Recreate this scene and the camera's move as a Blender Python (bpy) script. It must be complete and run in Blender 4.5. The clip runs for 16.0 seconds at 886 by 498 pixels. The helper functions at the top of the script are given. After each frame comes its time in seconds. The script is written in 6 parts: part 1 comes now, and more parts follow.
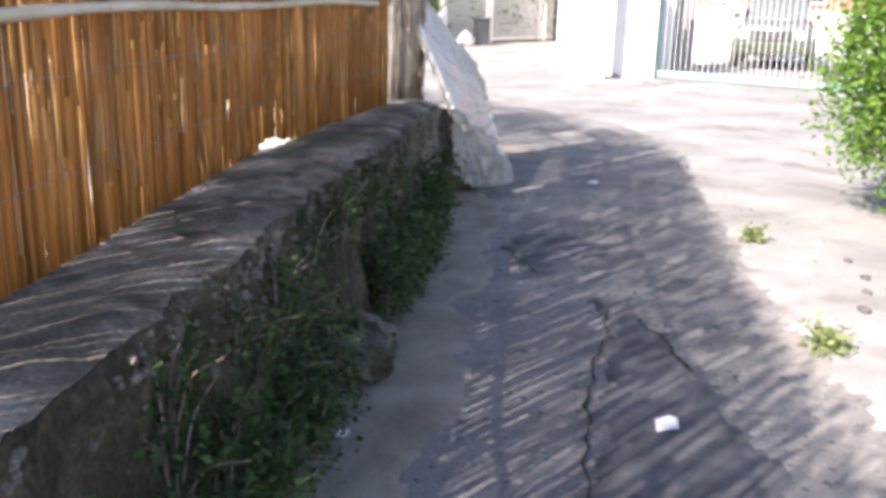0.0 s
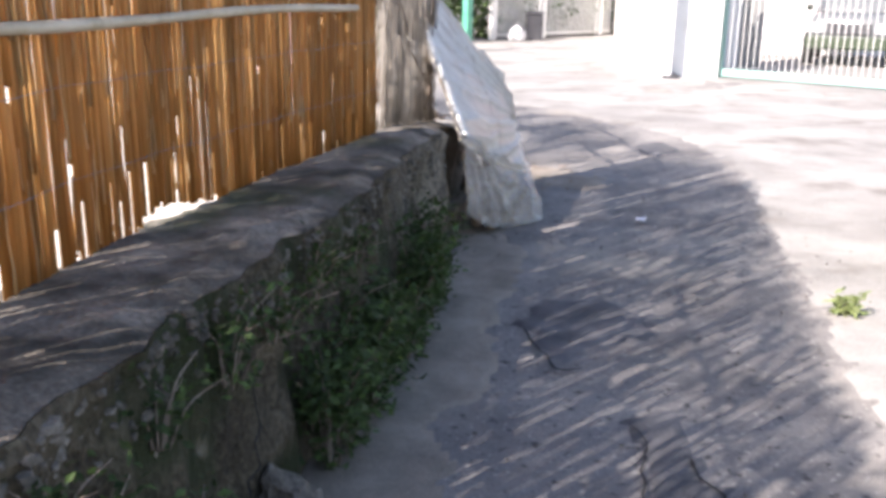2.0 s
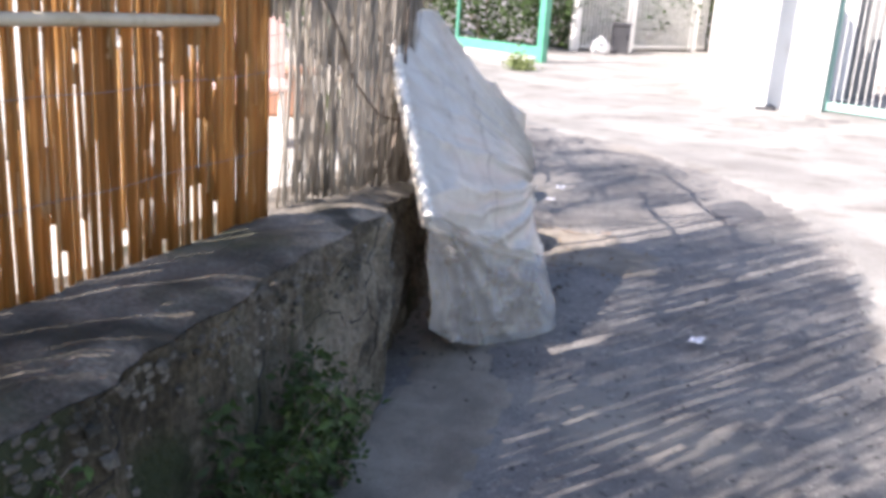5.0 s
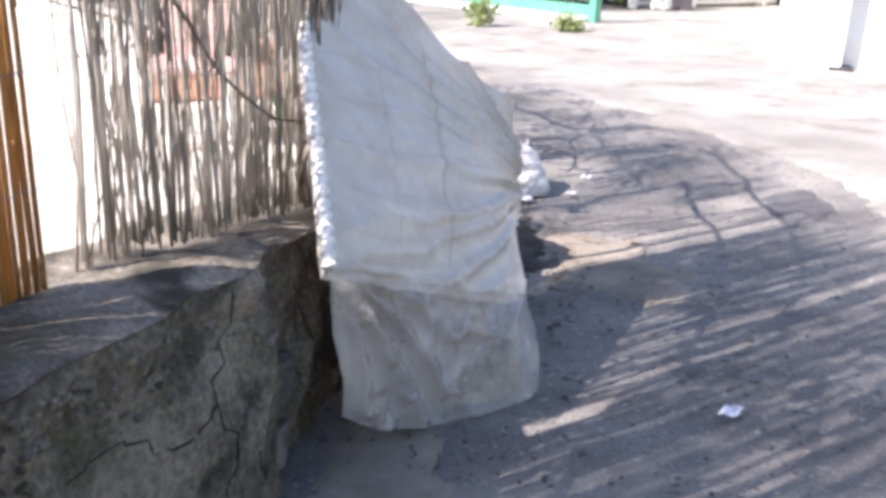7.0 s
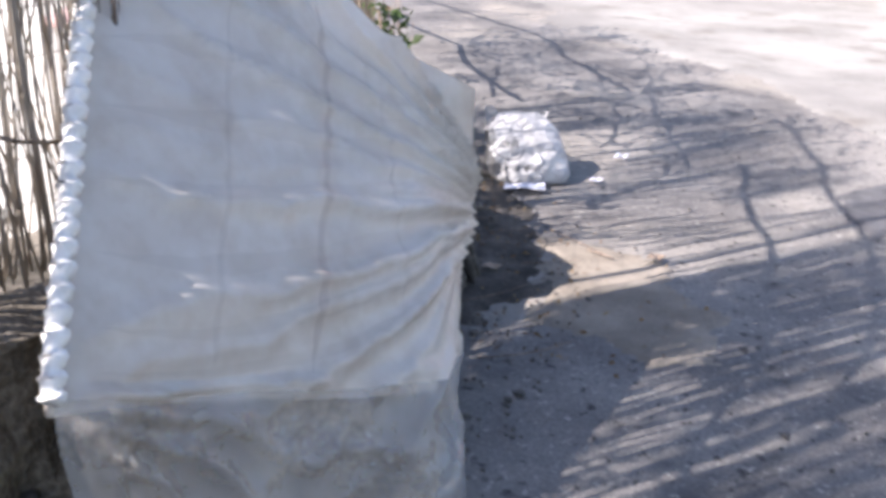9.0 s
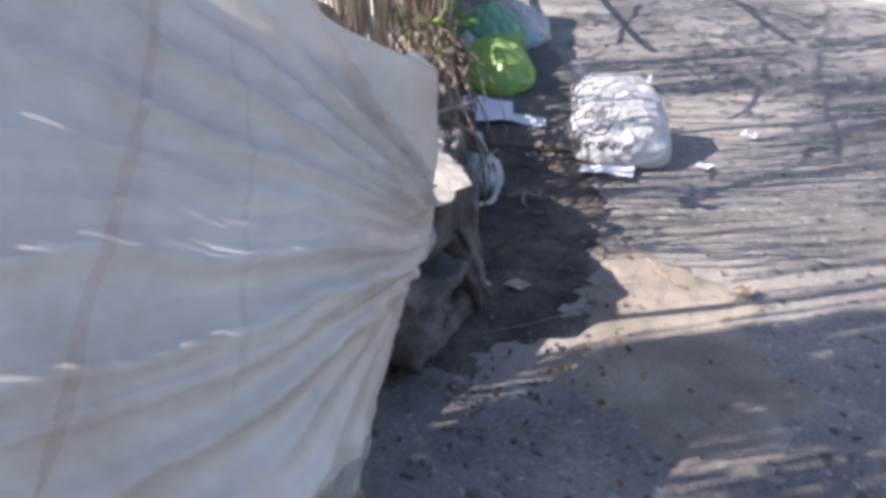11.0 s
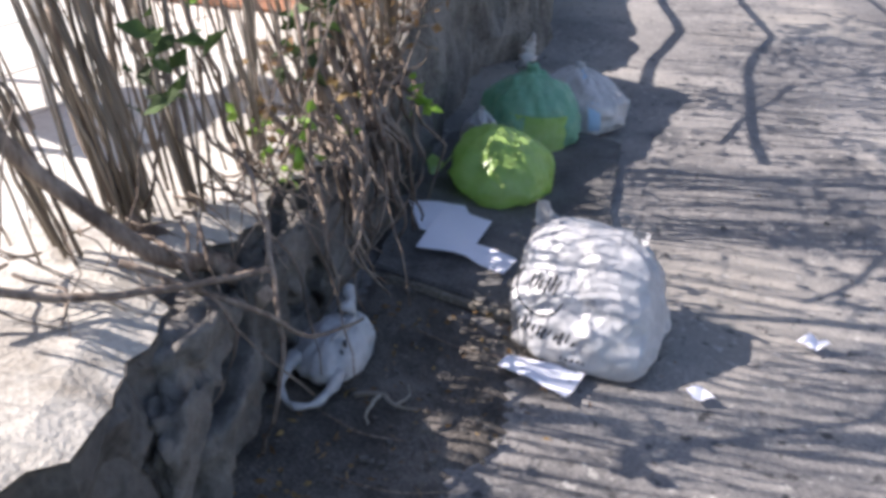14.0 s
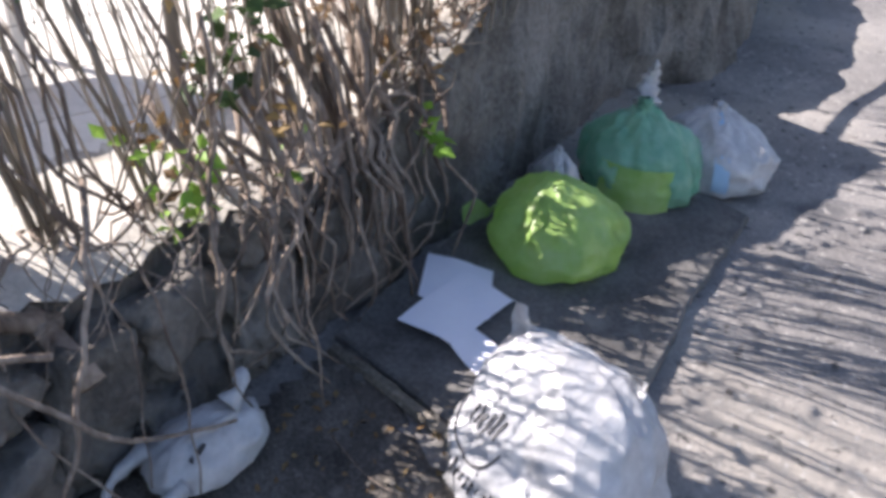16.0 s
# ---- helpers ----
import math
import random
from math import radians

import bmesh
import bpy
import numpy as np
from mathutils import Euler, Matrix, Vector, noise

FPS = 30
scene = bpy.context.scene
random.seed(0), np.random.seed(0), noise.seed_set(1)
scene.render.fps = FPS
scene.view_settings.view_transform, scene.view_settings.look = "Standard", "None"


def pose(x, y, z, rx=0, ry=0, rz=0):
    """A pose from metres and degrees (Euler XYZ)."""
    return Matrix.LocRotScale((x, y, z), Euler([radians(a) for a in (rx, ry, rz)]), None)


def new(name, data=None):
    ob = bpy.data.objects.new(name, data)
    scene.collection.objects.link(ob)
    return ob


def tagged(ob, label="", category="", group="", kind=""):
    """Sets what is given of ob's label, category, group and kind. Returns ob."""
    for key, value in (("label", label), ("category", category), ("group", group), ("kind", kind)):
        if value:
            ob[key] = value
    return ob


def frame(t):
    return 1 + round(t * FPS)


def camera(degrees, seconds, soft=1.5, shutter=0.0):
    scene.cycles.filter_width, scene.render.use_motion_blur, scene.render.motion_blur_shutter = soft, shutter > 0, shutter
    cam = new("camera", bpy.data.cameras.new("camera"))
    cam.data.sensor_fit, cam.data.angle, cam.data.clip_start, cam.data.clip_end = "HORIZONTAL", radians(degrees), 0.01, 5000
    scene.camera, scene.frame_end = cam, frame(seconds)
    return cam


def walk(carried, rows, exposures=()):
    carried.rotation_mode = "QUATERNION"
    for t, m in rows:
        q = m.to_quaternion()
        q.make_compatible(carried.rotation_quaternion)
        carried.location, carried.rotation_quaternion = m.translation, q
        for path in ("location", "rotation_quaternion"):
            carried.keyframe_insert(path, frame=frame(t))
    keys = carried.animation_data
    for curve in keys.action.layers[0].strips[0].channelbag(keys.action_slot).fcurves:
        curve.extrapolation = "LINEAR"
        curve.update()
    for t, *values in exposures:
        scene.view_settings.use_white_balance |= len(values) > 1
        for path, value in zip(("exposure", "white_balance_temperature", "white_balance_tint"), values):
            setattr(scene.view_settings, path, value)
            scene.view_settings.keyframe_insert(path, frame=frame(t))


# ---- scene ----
from mathutils.bvhtree import BVHTree

cam = camera(51.8, 16.0, soft=4.0)
METRES, EYE, TILT, LEAN, TURN = 9.375, 1.425, 0.0, 0.0, 0.0
ROWS = [
    (0.0, 0.0, 0.0, 0.0, 0.4, -15.42, -1.46),
    (0.5, 0.0074, 0.0316, 0.0056, 2.22, -15.93, -1.26),
    (1.0, 0.0142, 0.0726, 0.0038, 3.52, -15.83, -2.03),
    (1.5, 0.0206, 0.1042, 0.0074, 3.69, -16.1, -1.61),
    (2.0, 0.0292, 0.1363, 0.0053, 4.03, -15.97, -0.88),
    (2.5, 0.0403, 0.1683, 0.0086, 5.02, -16.37, -1.74),
    (3.0, 0.0466, 0.2038, 0.0103, 5.75, -16.73, -1.87),
    (3.5, 0.0501, 0.2377, 0.0094, 5.48, -15.53, -2.76),
    (6.0, 0.0805, 0.3948, 0.0092, 12.71, -16.79, -3.02),
    (6.5, 0.086, 0.4231, 0.0114, 12.93, -17.47, -2.2),
    (7.0, 0.092, 0.4595, 0.0078, 13.91, -18.65, -1.88),
    (7.5, 0.0989, 0.4929, 0.0096, 15.06, -19.14, -1.88),
    (8.0, 0.1027, 0.5219, 0.0113, 16.16, -20.28, -2.48),
    (10.5, 0.1321, 0.6653, 0.0104, 28.93, -27.76, -0.9),
    (11.0, 0.1351, 0.6902, 0.0056, 32.61, -28.76, -1.26),
    (11.5, 0.1376, 0.7229, 0.0077, 35.73, -30.47, -0.48),
    (12.0, 0.1421, 0.7509, 0.0083, 38.12, -30.82, 0.31),
    (12.5, 0.151, 0.7822, 0.0083, 43.16, -30.14, -2.24),
    (13.0, 0.1546, 0.809, 0.0111, 45.93, -30.11, -2.04),
    (13.5, 0.1495, 0.8437, 0.0045, 48.64, -29.79, -2.92),
    (14.0, 0.1411, 0.8723, 0.0062, 50.67, -29.92, -2.78),
    (14.5, 0.1353, 0.8968, 0.0047, 53.96, -30.68, -2.18),
    (15.0, 0.1324, 0.9238, 0.0031, 60.77, -31.24, -3.65),
    (15.5, 0.129, 0.9522, 0.0057, 66.01, -31.56, -3.43),
    (16.0, 0.1196, 0.9758, 0.0003, 69.42, -32.29, -2.85),
]
walk(cam, [(t, pose(0, 0, EYE, TILT, LEAN, TURN) @ pose(METRES * x, METRES * y, METRES * z, 90 + pitch, roll, yaw)) for t, x, y, z, yaw, pitch, roll in ROWS], [(0.0, 1.55, 6650, 19), (5.0, 1.56, 6600, 19), (7.0, 1.58, 6550, 19), (8.2, 1.55, 6500, 19), (10.5, 1.33, 6500, 19), (12.5, 1.36, 6500, 19), (13.3, 1.33, 6500, 19), (14.2, 1.17, 6450, 18), (15.0, 1.21, 6450, 18), (16.0, 1.36, 6450, 18)])

# ---------------------------------------------------------------- world and sun
world = bpy.data.worlds.new("world")
scene.world = world
world.use_nodes = True
wn = world.node_tree
sky = wn.nodes.new("ShaderNodeTexSky")
sky.sky_type, sky.sun_disc = "NISHITA", False
SUN_EL, SUN_AZ = radians(39.0), radians(47.0)  # the light travels towards SUN_AZ from +x
sky.sun_elevation = SUN_EL
sky.sun_rotation = radians(90.0) - (SUN_AZ + math.pi)
wn.links.new(sky.outputs[0], wn.nodes["Background"].inputs[0])
wn.nodes["Background"].inputs[1].default_value = 0.11
sun = new("sun", bpy.data.lights.new("sun", "SUN"))
sun.data.energy, sun.data.angle, sun.data.color = 5.0, radians(0.55), (1.0, 0.95, 0.87)
SUN_DIR = Vector((math.cos(SUN_AZ) * math.cos(SUN_EL), math.sin(SUN_AZ) * math.cos(SUN_EL), -math.sin(SUN_EL)))
sun.matrix_world = Matrix.Translation((-6, -6, 12)) @ SUN_DIR.to_track_quat("-Z", "Y").to_matrix().to_4x4()

# ---------------------------------------------------------------- materials
MATS = {}


def material(name, colours, scale=6.0, rough=0.85, fine=60.0, bump=0.3, fine_amount=0.35, metal=0.0, spots=None, translucent=0.0,
             clear=0.0, island=0.0, per_object=0.0, stretch=(1, 1, 1), spec=0.3, bump_dist=0.01):
    """Two-scale noise between the colours; spots: (colour, scale, low, high) stains; translucent and clear mix in those shaders."""
    if name in MATS:
        return MATS[name]
    m = bpy.data.materials.new(name)
    m.use_nodes = True
    nt = m.node_tree
    nd, lk = nt.nodes, nt.links
    bsdf, out = nd["Principled BSDF"], nd["Material Output"]
    co = nd.new("ShaderNodeTexCoord")
    mp = nd.new("ShaderNodeMapping")
    mp.inputs["Scale"].default_value = stretch
    lk.new(co.outputs["Object"], mp.inputs[0])
    n1 = nd.new("ShaderNodeTexNoise")
    n1.inputs["Scale"].default_value, n1.inputs["Detail"].default_value, n1.inputs["Roughness"].default_value = scale, 6, 0.65
    lk.new(mp.outputs[0], n1.inputs[0])
    n2 = nd.new("ShaderNodeTexNoise")
    n2.inputs["Scale"].default_value, n2.inputs["Detail"].default_value = fine, 3
    lk.new(mp.outputs[0], n2.inputs[0])
    mix = nd.new("ShaderNodeMath")
    mix.operation = "MULTIPLY_ADD"
    lk.new(n2.outputs[0], mix.inputs[0])
    mix.inputs[1].default_value = fine_amount
    lk.new(n1.outputs[0], mix.inputs[2])
    value = mix.outputs[0]
    if island or per_object:
        src = nd.new("ShaderNodeNewGeometry") if island else nd.new("ShaderNodeObjectInfo")
        sock = src.outputs["Random Per Island"] if island else src.outputs["Random"]
        add = nd.new("ShaderNodeMath")
        add.operation = "MULTIPLY_ADD"
        lk.new(sock, add.inputs[0])
        add.inputs[1].default_value = island or per_object
        lk.new(value, add.inputs[2])
        value = add.outputs[0]
    ramp = nd.new("ShaderNodeValToRGB")
    span = 0.4 + (island or per_object)
    lo = 0.32 + fine_amount * 0.45
    els = ramp.color_ramp.elements
    while len(els) < len(colours):
        els.new(0.5)
    for i, c in enumerate(colours):
        els[i].position = min(1.0, lo + span * i / max(1, len(colours) - 1))
        els[i].color = (*c, 1)
    if els[len(colours) - 1].position >= 1.0:
        sc = nd.new("ShaderNodeMath")
        sc.operation = "MULTIPLY"
        sc.inputs[1].default_value = 0.6
        lk.new(value, sc.inputs[0])
        value = sc.outputs[0]
        for i in range(len(colours)):
            els[i].position = 0.6 * (lo + span * i / max(1, len(colours) - 1))
    lk.new(value, ramp.inputs[0])
    colour = ramp.outputs[0]
    for sp_colour, sp_scale, sp_lo, sp_hi in (spots or ()):
        sn = nd.new("ShaderNodeTexNoise")
        sn.inputs["Scale"].default_value, sn.inputs["Detail"].default_value = sp_scale, 7
        lk.new(mp.outputs[0], sn.inputs[0])
        mr = nd.new("ShaderNodeMapRange")
        mr.inputs[1].default_value, mr.inputs[2].default_value = sp_lo, sp_hi
        lk.new(sn.outputs[0], mr.inputs[0])
        mx = nd.new("ShaderNodeMix")
        mx.data_type = "RGBA"
        lk.new(mr.outputs[0], mx.inputs[0])
        lk.new(colour, mx.inputs[6])
        mx.inputs[7].default_value = (*sp_colour, 1)
        colour = mx.outputs[2]
    lk.new(colour, bsdf.inputs["Base Color"])
    bsdf.inputs["Roughness"].default_value = rough
    bsdf.inputs["Metallic"].default_value = metal
    bsdf.inputs["Specular IOR Level"].default_value = spec
    if bump:
        bp = nd.new("ShaderNodeBump")
        bp.inputs["Strength"].default_value, bp.inputs["Distance"].default_value = bump, bump_dist
        lk.new(mix.outputs[0], bp.inputs["Height"])
        lk.new(bp.outputs[0], bsdf.inputs["Normal"])
    shader = bsdf.outputs[0]
    if translucent:
        tr = nd.new("ShaderNodeBsdfTranslucent")
        lk.new(colour, tr.inputs[0])
        ms = nd.new("ShaderNodeMixShader")
        ms.inputs[0].default_value = translucent
        lk.new(shader, ms.inputs[1])
        lk.new(tr.outputs[0], ms.inputs[2])
        shader = ms.outputs[0]
    if clear:
        tp = nd.new("ShaderNodeBsdfTransparent")
        ms = nd.new("ShaderNodeMixShader")
        ms.inputs[0].default_value = clear
        lk.new(shader, ms.inputs[1])
        lk.new(tp.outputs[0], ms.inputs[2])
        shader = ms.outputs[0]
    lk.new(shader, out.inputs[0])
    MATS[name] = m
    return m


ASPHALT = material("asphalt", [(0.11, 0.104, 0.101), (0.18, 0.17, 0.163), (0.275, 0.258, 0.24)], 1.3, 0.92, 90, 0.7, 0.55,
                   spots=[((0.32, 0.29, 0.25), 0.9, 0.52, 0.72), ((0.07, 0.07, 0.075), 2.7, 0.6, 0.75), ((0.33, 0.315, 0.29), 34.0, 0.6, 0.7), ((0.055, 0.053, 0.052), 21.0, 0.6, 0.7)])
# Concrete tone lightened to carry the sunlight on the open ground.
SUNLIT_PAVING = material("sunlit_paving_tone", [(0.17, 0.163, 0.153), (0.27, 0.259, 0.242), (0.36, 0.345, 0.322)], 0.8, 0.9, 70, 0.4, 0.4,
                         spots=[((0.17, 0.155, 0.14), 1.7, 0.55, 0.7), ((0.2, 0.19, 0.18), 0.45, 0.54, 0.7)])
DUST_AND_SUN = material("sandy_dust_and_sun", [(0.16, 0.138, 0.113), (0.235, 0.205, 0.17), (0.33, 0.29, 0.244)], 3.0, 0.97, 160, 0.6, 0.6)
TAR = material("dark_tar", [(0.06, 0.06, 0.064), (0.1, 0.099, 0.105), (0.16, 0.157, 0.16)], 4.0, 0.88, 130, 0.6, 0.5)
SHADED_SOIL = material("shaded_soil", [(0.035, 0.031, 0.028), (0.08, 0.071, 0.063), (0.16, 0.142, 0.125)], 5.0, 0.97, 120, 0.9, 0.6)
PLASTER = material("old_plaster", [(0.05, 0.041, 0.029), (0.125, 0.104, 0.076), (0.25, 0.213, 0.162)], 3.5, 0.95, 55, 0.9, 0.6,
                   spots=[((0.045, 0.045, 0.024), 2.2, 0.52, 0.68), ((0.04, 0.036, 0.03), 6.0, 0.6, 0.72), ((0.26, 0.235, 0.19), 9.0, 0.62, 0.74)], bump_dist=0.03)
MOSSY = material("mossy_plaster", [(0.022, 0.018, 0.012), (0.058, 0.047, 0.03), (0.13, 0.108, 0.074)], 3.5, 0.95, 55, 0.9, 0.6,
                 spots=[((0.03, 0.036, 0.015), 2.6, 0.48, 0.62), ((0.16, 0.14, 0.1), 9.0, 0.64, 0.76)], bump_dist=0.03)
WALLTOP = material("wall_coping", [(0.062, 0.054, 0.043), (0.145, 0.128, 0.105), (0.28, 0.25, 0.21)], 3.0, 0.95, 80, 0.8, 0.5,
                   spots=[((0.045, 0.042, 0.034), 4.5, 0.52, 0.66), ((0.05, 0.055, 0.03), 2.0, 0.56, 0.7)], bump_dist=0.015)
STONE = material("tuff_stone", [(0.06, 0.055, 0.05), (0.13, 0.12, 0.109), (0.225, 0.209, 0.188)], 5.0, 0.95, 50, 0.8, 0.5, per_object=0.25,
                 spots=[((0.06, 0.055, 0.047), 7.0, 0.56, 0.7)], bump_dist=0.02)
TERRACE = material("terrace_concrete", [(0.45, 0.43, 0.39), (0.58, 0.56, 0.51), (0.66, 0.64, 0.59)], 1.2, 0.9, 50, 0.3, 0.3)
REED = material("golden_reed", [(0.2, 0.092, 0.026), (0.44, 0.24, 0.08), (0.66, 0.43, 0.18)], 8.0, 0.5, 40, 0.3, 0.3, translucent=0.5, per_object=0.5, stretch=(1, 1, 0.15))
REED_JOINED = material("golden_reed_mass", [(0.2, 0.092, 0.026), (0.44, 0.24, 0.08), (0.66, 0.43, 0.18)], 8.0, 0.5, 40, 0.3, 0.3, translucent=0.5, island=0.5, stretch=(1, 1, 0.15))
REED_PALE_AND_SLIT = material("pale_reed_and_slit", [(0.52, 0.33, 0.14), (0.68, 0.5, 0.27), (0.8, 0.66, 0.44)], 8.0, 0.5, 40, 0.2, 0.3, translucent=0.6, island=0.5, stretch=(1, 1, 0.15))
REED_GREY = material("weathered_reed", [(0.17, 0.145, 0.122), (0.45, 0.41, 0.36), (0.7, 0.655, 0.59)], 8.0, 0.7, 40, 0.3, 0.3, translucent=0.48, per_object=0.5, stretch=(1, 1, 0.15))
REED_GREY_JOINED = material("weathered_reed_mass", [(0.15, 0.122, 0.098), (0.42, 0.375, 0.32), (0.67, 0.615, 0.545)], 8.0, 0.7, 40, 0.3, 0.3, translucent=0.46, island=0.5, stretch=(1, 1, 0.15))
CANE = material("pale_cane", [(0.38, 0.3, 0.19), (0.52, 0.44, 0.31), (0.62, 0.54, 0.41)], 4, 0.5, 40, 0.2, 0.3)
BARK = material("vine_bark", [(0.085, 0.062, 0.048), (0.19, 0.148, 0.118), (0.34, 0.28, 0.23)], 9.0, 0.9, 70, 0.8, 0.5, stretch=(1, 1, 0.3))
WIRE = material("grey_wire", [(0.2, 0.2, 0.2), (0.35, 0.35, 0.34)], 10, 0.5, 50, 0, 0.2, metal=0.5)
LEAF_DARK = material("weed_leaf", [(0.022, 0.034, 0.013), (0.05, 0.082, 0.026), (0.11, 0.19, 0.05)], 3.0, 0.6, 40, 0.1, 0.2, translucent=0.3, island=0.5)
LEAF_BRIGHT = material("fresh_leaf", [(0.1, 0.2, 0.025), (0.2, 0.36, 0.05), (0.32, 0.48, 0.09)], 3.0, 0.5, 40, 0.1, 0.2, translucent=0.35, island=0.5)
LEAF_TUFT = material("pale_grass", [(0.13, 0.17, 0.06), (0.21, 0.26, 0.1), (0.3, 0.33, 0.15)], 3.0, 0.6, 40, 0.1, 0.2, translucent=0.3, island=0.5)
LEAF_DRY = material("dry_leaf", [(0.11, 0.06, 0.03), (0.21, 0.13, 0.06), (0.3, 0.22, 0.09)], 3.0, 0.7, 40, 0.1, 0.2, translucent=0.3, island=0.5)
FILM = material("milky_plastic_film", [(0.62, 0.555, 0.475), (0.725, 0.675, 0.61), (0.78, 0.74, 0.69)], 2.5, 0.32, 30, 0.15, 0.3, translucent=0.22, clear=0.08, spec=0.7,
                spots=[((0.66, 0.6, 0.53), 1.6, 0.56, 0.72)])
FILM_CLEAR = material("clear_plastic_film", [(0.68, 0.65, 0.61), (0.76, 0.74, 0.72), (0.82, 0.815, 0.81)], 2.5, 0.16, 30, 0.15, 0.3, translucent=0.1, clear=0.66, spec=1.0)
TICKING = material("mattress_ticking", [(0.45, 0.36, 0.28), (0.6, 0.53, 0.44), (0.68, 0.63, 0.56)], 3.0, 0.9, 90, 0.3, 0.3)
BROWN_FOAM = material("brown_filling", [(0.1, 0.07, 0.045), (0.24, 0.18, 0.125), (0.45, 0.37, 0.28)], 6.0, 0.95, 60, 0.6, 0.4)
PIPING = material("white_edge_tape", [(0.6, 0.58, 0.54), (0.76, 0.75, 0.72), (0.84, 0.83, 0.81)], 9.0, 0.7, 60, 0.3, 0.3)
BAG_WHITE = material("white_bag_plastic", [(0.38, 0.38, 0.39), (0.5, 0.5, 0.51), (0.61, 0.61, 0.615)], 5.0, 0.34, 40, 0.2, 0.3, translucent=0.2, spec=0.5)
BAG_LIME = material("lime_bag_plastic", [(0.34, 0.54, 0.14), (0.46, 0.68, 0.21), (0.58, 0.76, 0.34)], 4.0, 0.3, 40, 0.2, 0.3, translucent=0.55, clear=0.06, spec=0.7)
BAG_GREEN = material("green_bag_plastic", [(0.15, 0.4, 0.25), (0.25, 0.53, 0.36), (0.4, 0.64, 0.5)], 4.0, 0.3, 40, 0.2, 0.3, translucent=0.35, clear=0.12, spec=0.6)
BAG_BLUE = material("pale_blue_print", [(0.3, 0.48, 0.66), (0.42, 0.58, 0.74)], 6.0, 0.4, 40, 0.2, 0.3, translucent=0.2)
INK = material("black_print", [(0.02, 0.02, 0.025), (0.045, 0.045, 0.05)], 9.0, 0.5, 60, 0, 0.3)
PAPER = material("white_paper", [(0.8, 0.8, 0.88), (0.86, 0.86, 0.92)], 5.0, 0.8, 60, 0.05, 0.3, translucent=0.1)
CARD = material("dirty_card", [(0.3, 0.22, 0.16), (0.42, 0.33, 0.26)], 8.0, 0.9, 60, 0.3, 0.3)
WHITE = material("white_paint", [(0.7, 0.69, 0.66), (0.8, 0.79, 0.77)], 1.2, 0.7, 40, 0.15, 0.3, spots=[((0.55, 0.52, 0.47), 1.5, 0.62, 0.8)])
GREY_PAINT = material("grey_paint", [(0.19, 0.19, 0.185), (0.25, 0.25, 0.245)], 2.0, 0.7, 40, 0.15, 0.3)
GREEN_PAINT = material("green_paint", [(0.06, 0.25, 0.17), (0.1, 0.33, 0.23)], 3.0, 0.45, 40, 0.1, 0.3)
BRICK_PINK = material("pink_render", [(0.5, 0.2, 0.13), (0.62, 0.28, 0.19)], 1.5, 0.85, 40, 0.2, 0.3)
TERRACOTTA = material("terracotta", [(0.44, 0.22, 0.14), (0.56, 0.31, 0.21)], 4.0, 0.8, 60, 0.2, 0.3)
# White car: the shade over it is put into this grey.
SHADED_CAR_PAINT = material("shaded_car_paint", [(0.11, 0.117, 0.12), (0.145, 0.152, 0.155)], 1.0, 0.25, 30, 0, 0.1, spec=0.5)
# Green-teal paint lightened to carry the glare on the gate rail and post.
GLARE_TEAL = material("glare_teal_paint", [(0.2, 0.36, 0.31), (0.3, 0.46, 0.41)], 3.0, 0.5, 40, 0.1, 0.3)
CAR_TRIM = material("dark_green_trim", [(0.035, 0.05, 0.03), (0.06, 0.08, 0.05)], 2.0, 0.5, 30, 0, 0.2)
GLASS = material("dark_glass", [(0.02, 0.03, 0.035), (0.03, 0.04, 0.05)], 1.0, 0.06, 30, 0, 0.1, spec=0.8)
RUBBER = material("tyre_rubber", [(0.02, 0.02, 0.02), (0.035, 0.035, 0.035)], 4.0, 0.9, 40, 0.2, 0.3)
LAMP_GLASS = material("headlight_glass", [(0.6, 0.62, 0.65), (0.7, 0.72, 0.75)], 2.0, 0.1, 30, 0, 0.1, spec=0.8)
BIN_BLACK = material("black_bin_plastic", [(0.03, 0.03, 0.035), (0.06, 0.06, 0.065)], 3.0, 0.5, 40, 0.1, 0.3)
POST_WOOD = material("grey_post_wood", [(0.14, 0.125, 0.11), (0.24, 0.215, 0.19)], 5.0, 0.9, 60, 0.5, 0.4, stretch=(1, 1, 0.2))
# Dusty mortar, lightened further to carry the sun on the wall top.
PALE_SUNLIT_TOP = material("pale_sunlit_mortar", [(0.3, 0.275, 0.24), (0.42, 0.395, 0.35), (0.52, 0.49, 0.44)], 3.0, 0.95, 80, 0.7, 0.5, spots=[((0.16, 0.14, 0.115), 4.0, 0.6, 0.72)], bump_dist=0.015)
CONC_FACE = material("grey_concrete_face", [(0.075, 0.068, 0.06), (0.145, 0.134, 0.12), (0.23, 0.215, 0.195)], 3.0, 0.95, 60, 0.9, 0.6, spots=[((0.05, 0.045, 0.038), 2.5, 0.5, 0.64), ((0.2, 0.185, 0.16), 7.0, 0.62, 0.72)], bump_dist=0.02)
LEAF_BUSH = material("bush_leaf", [(0.06, 0.13, 0.02), (0.12, 0.24, 0.035), (0.24, 0.38, 0.075)], 3.0, 0.5, 40, 0.1, 0.2, translucent=0.35, island=0.5)
SLAB = material("slab_concrete", [(0.06, 0.056, 0.054), (0.11, 0.105, 0.1), (0.18, 0.172, 0.165)], 3.0, 0.92, 90, 0.6, 0.5, spots=[((0.2, 0.19, 0.17), 6.0, 0.62, 0.75)])
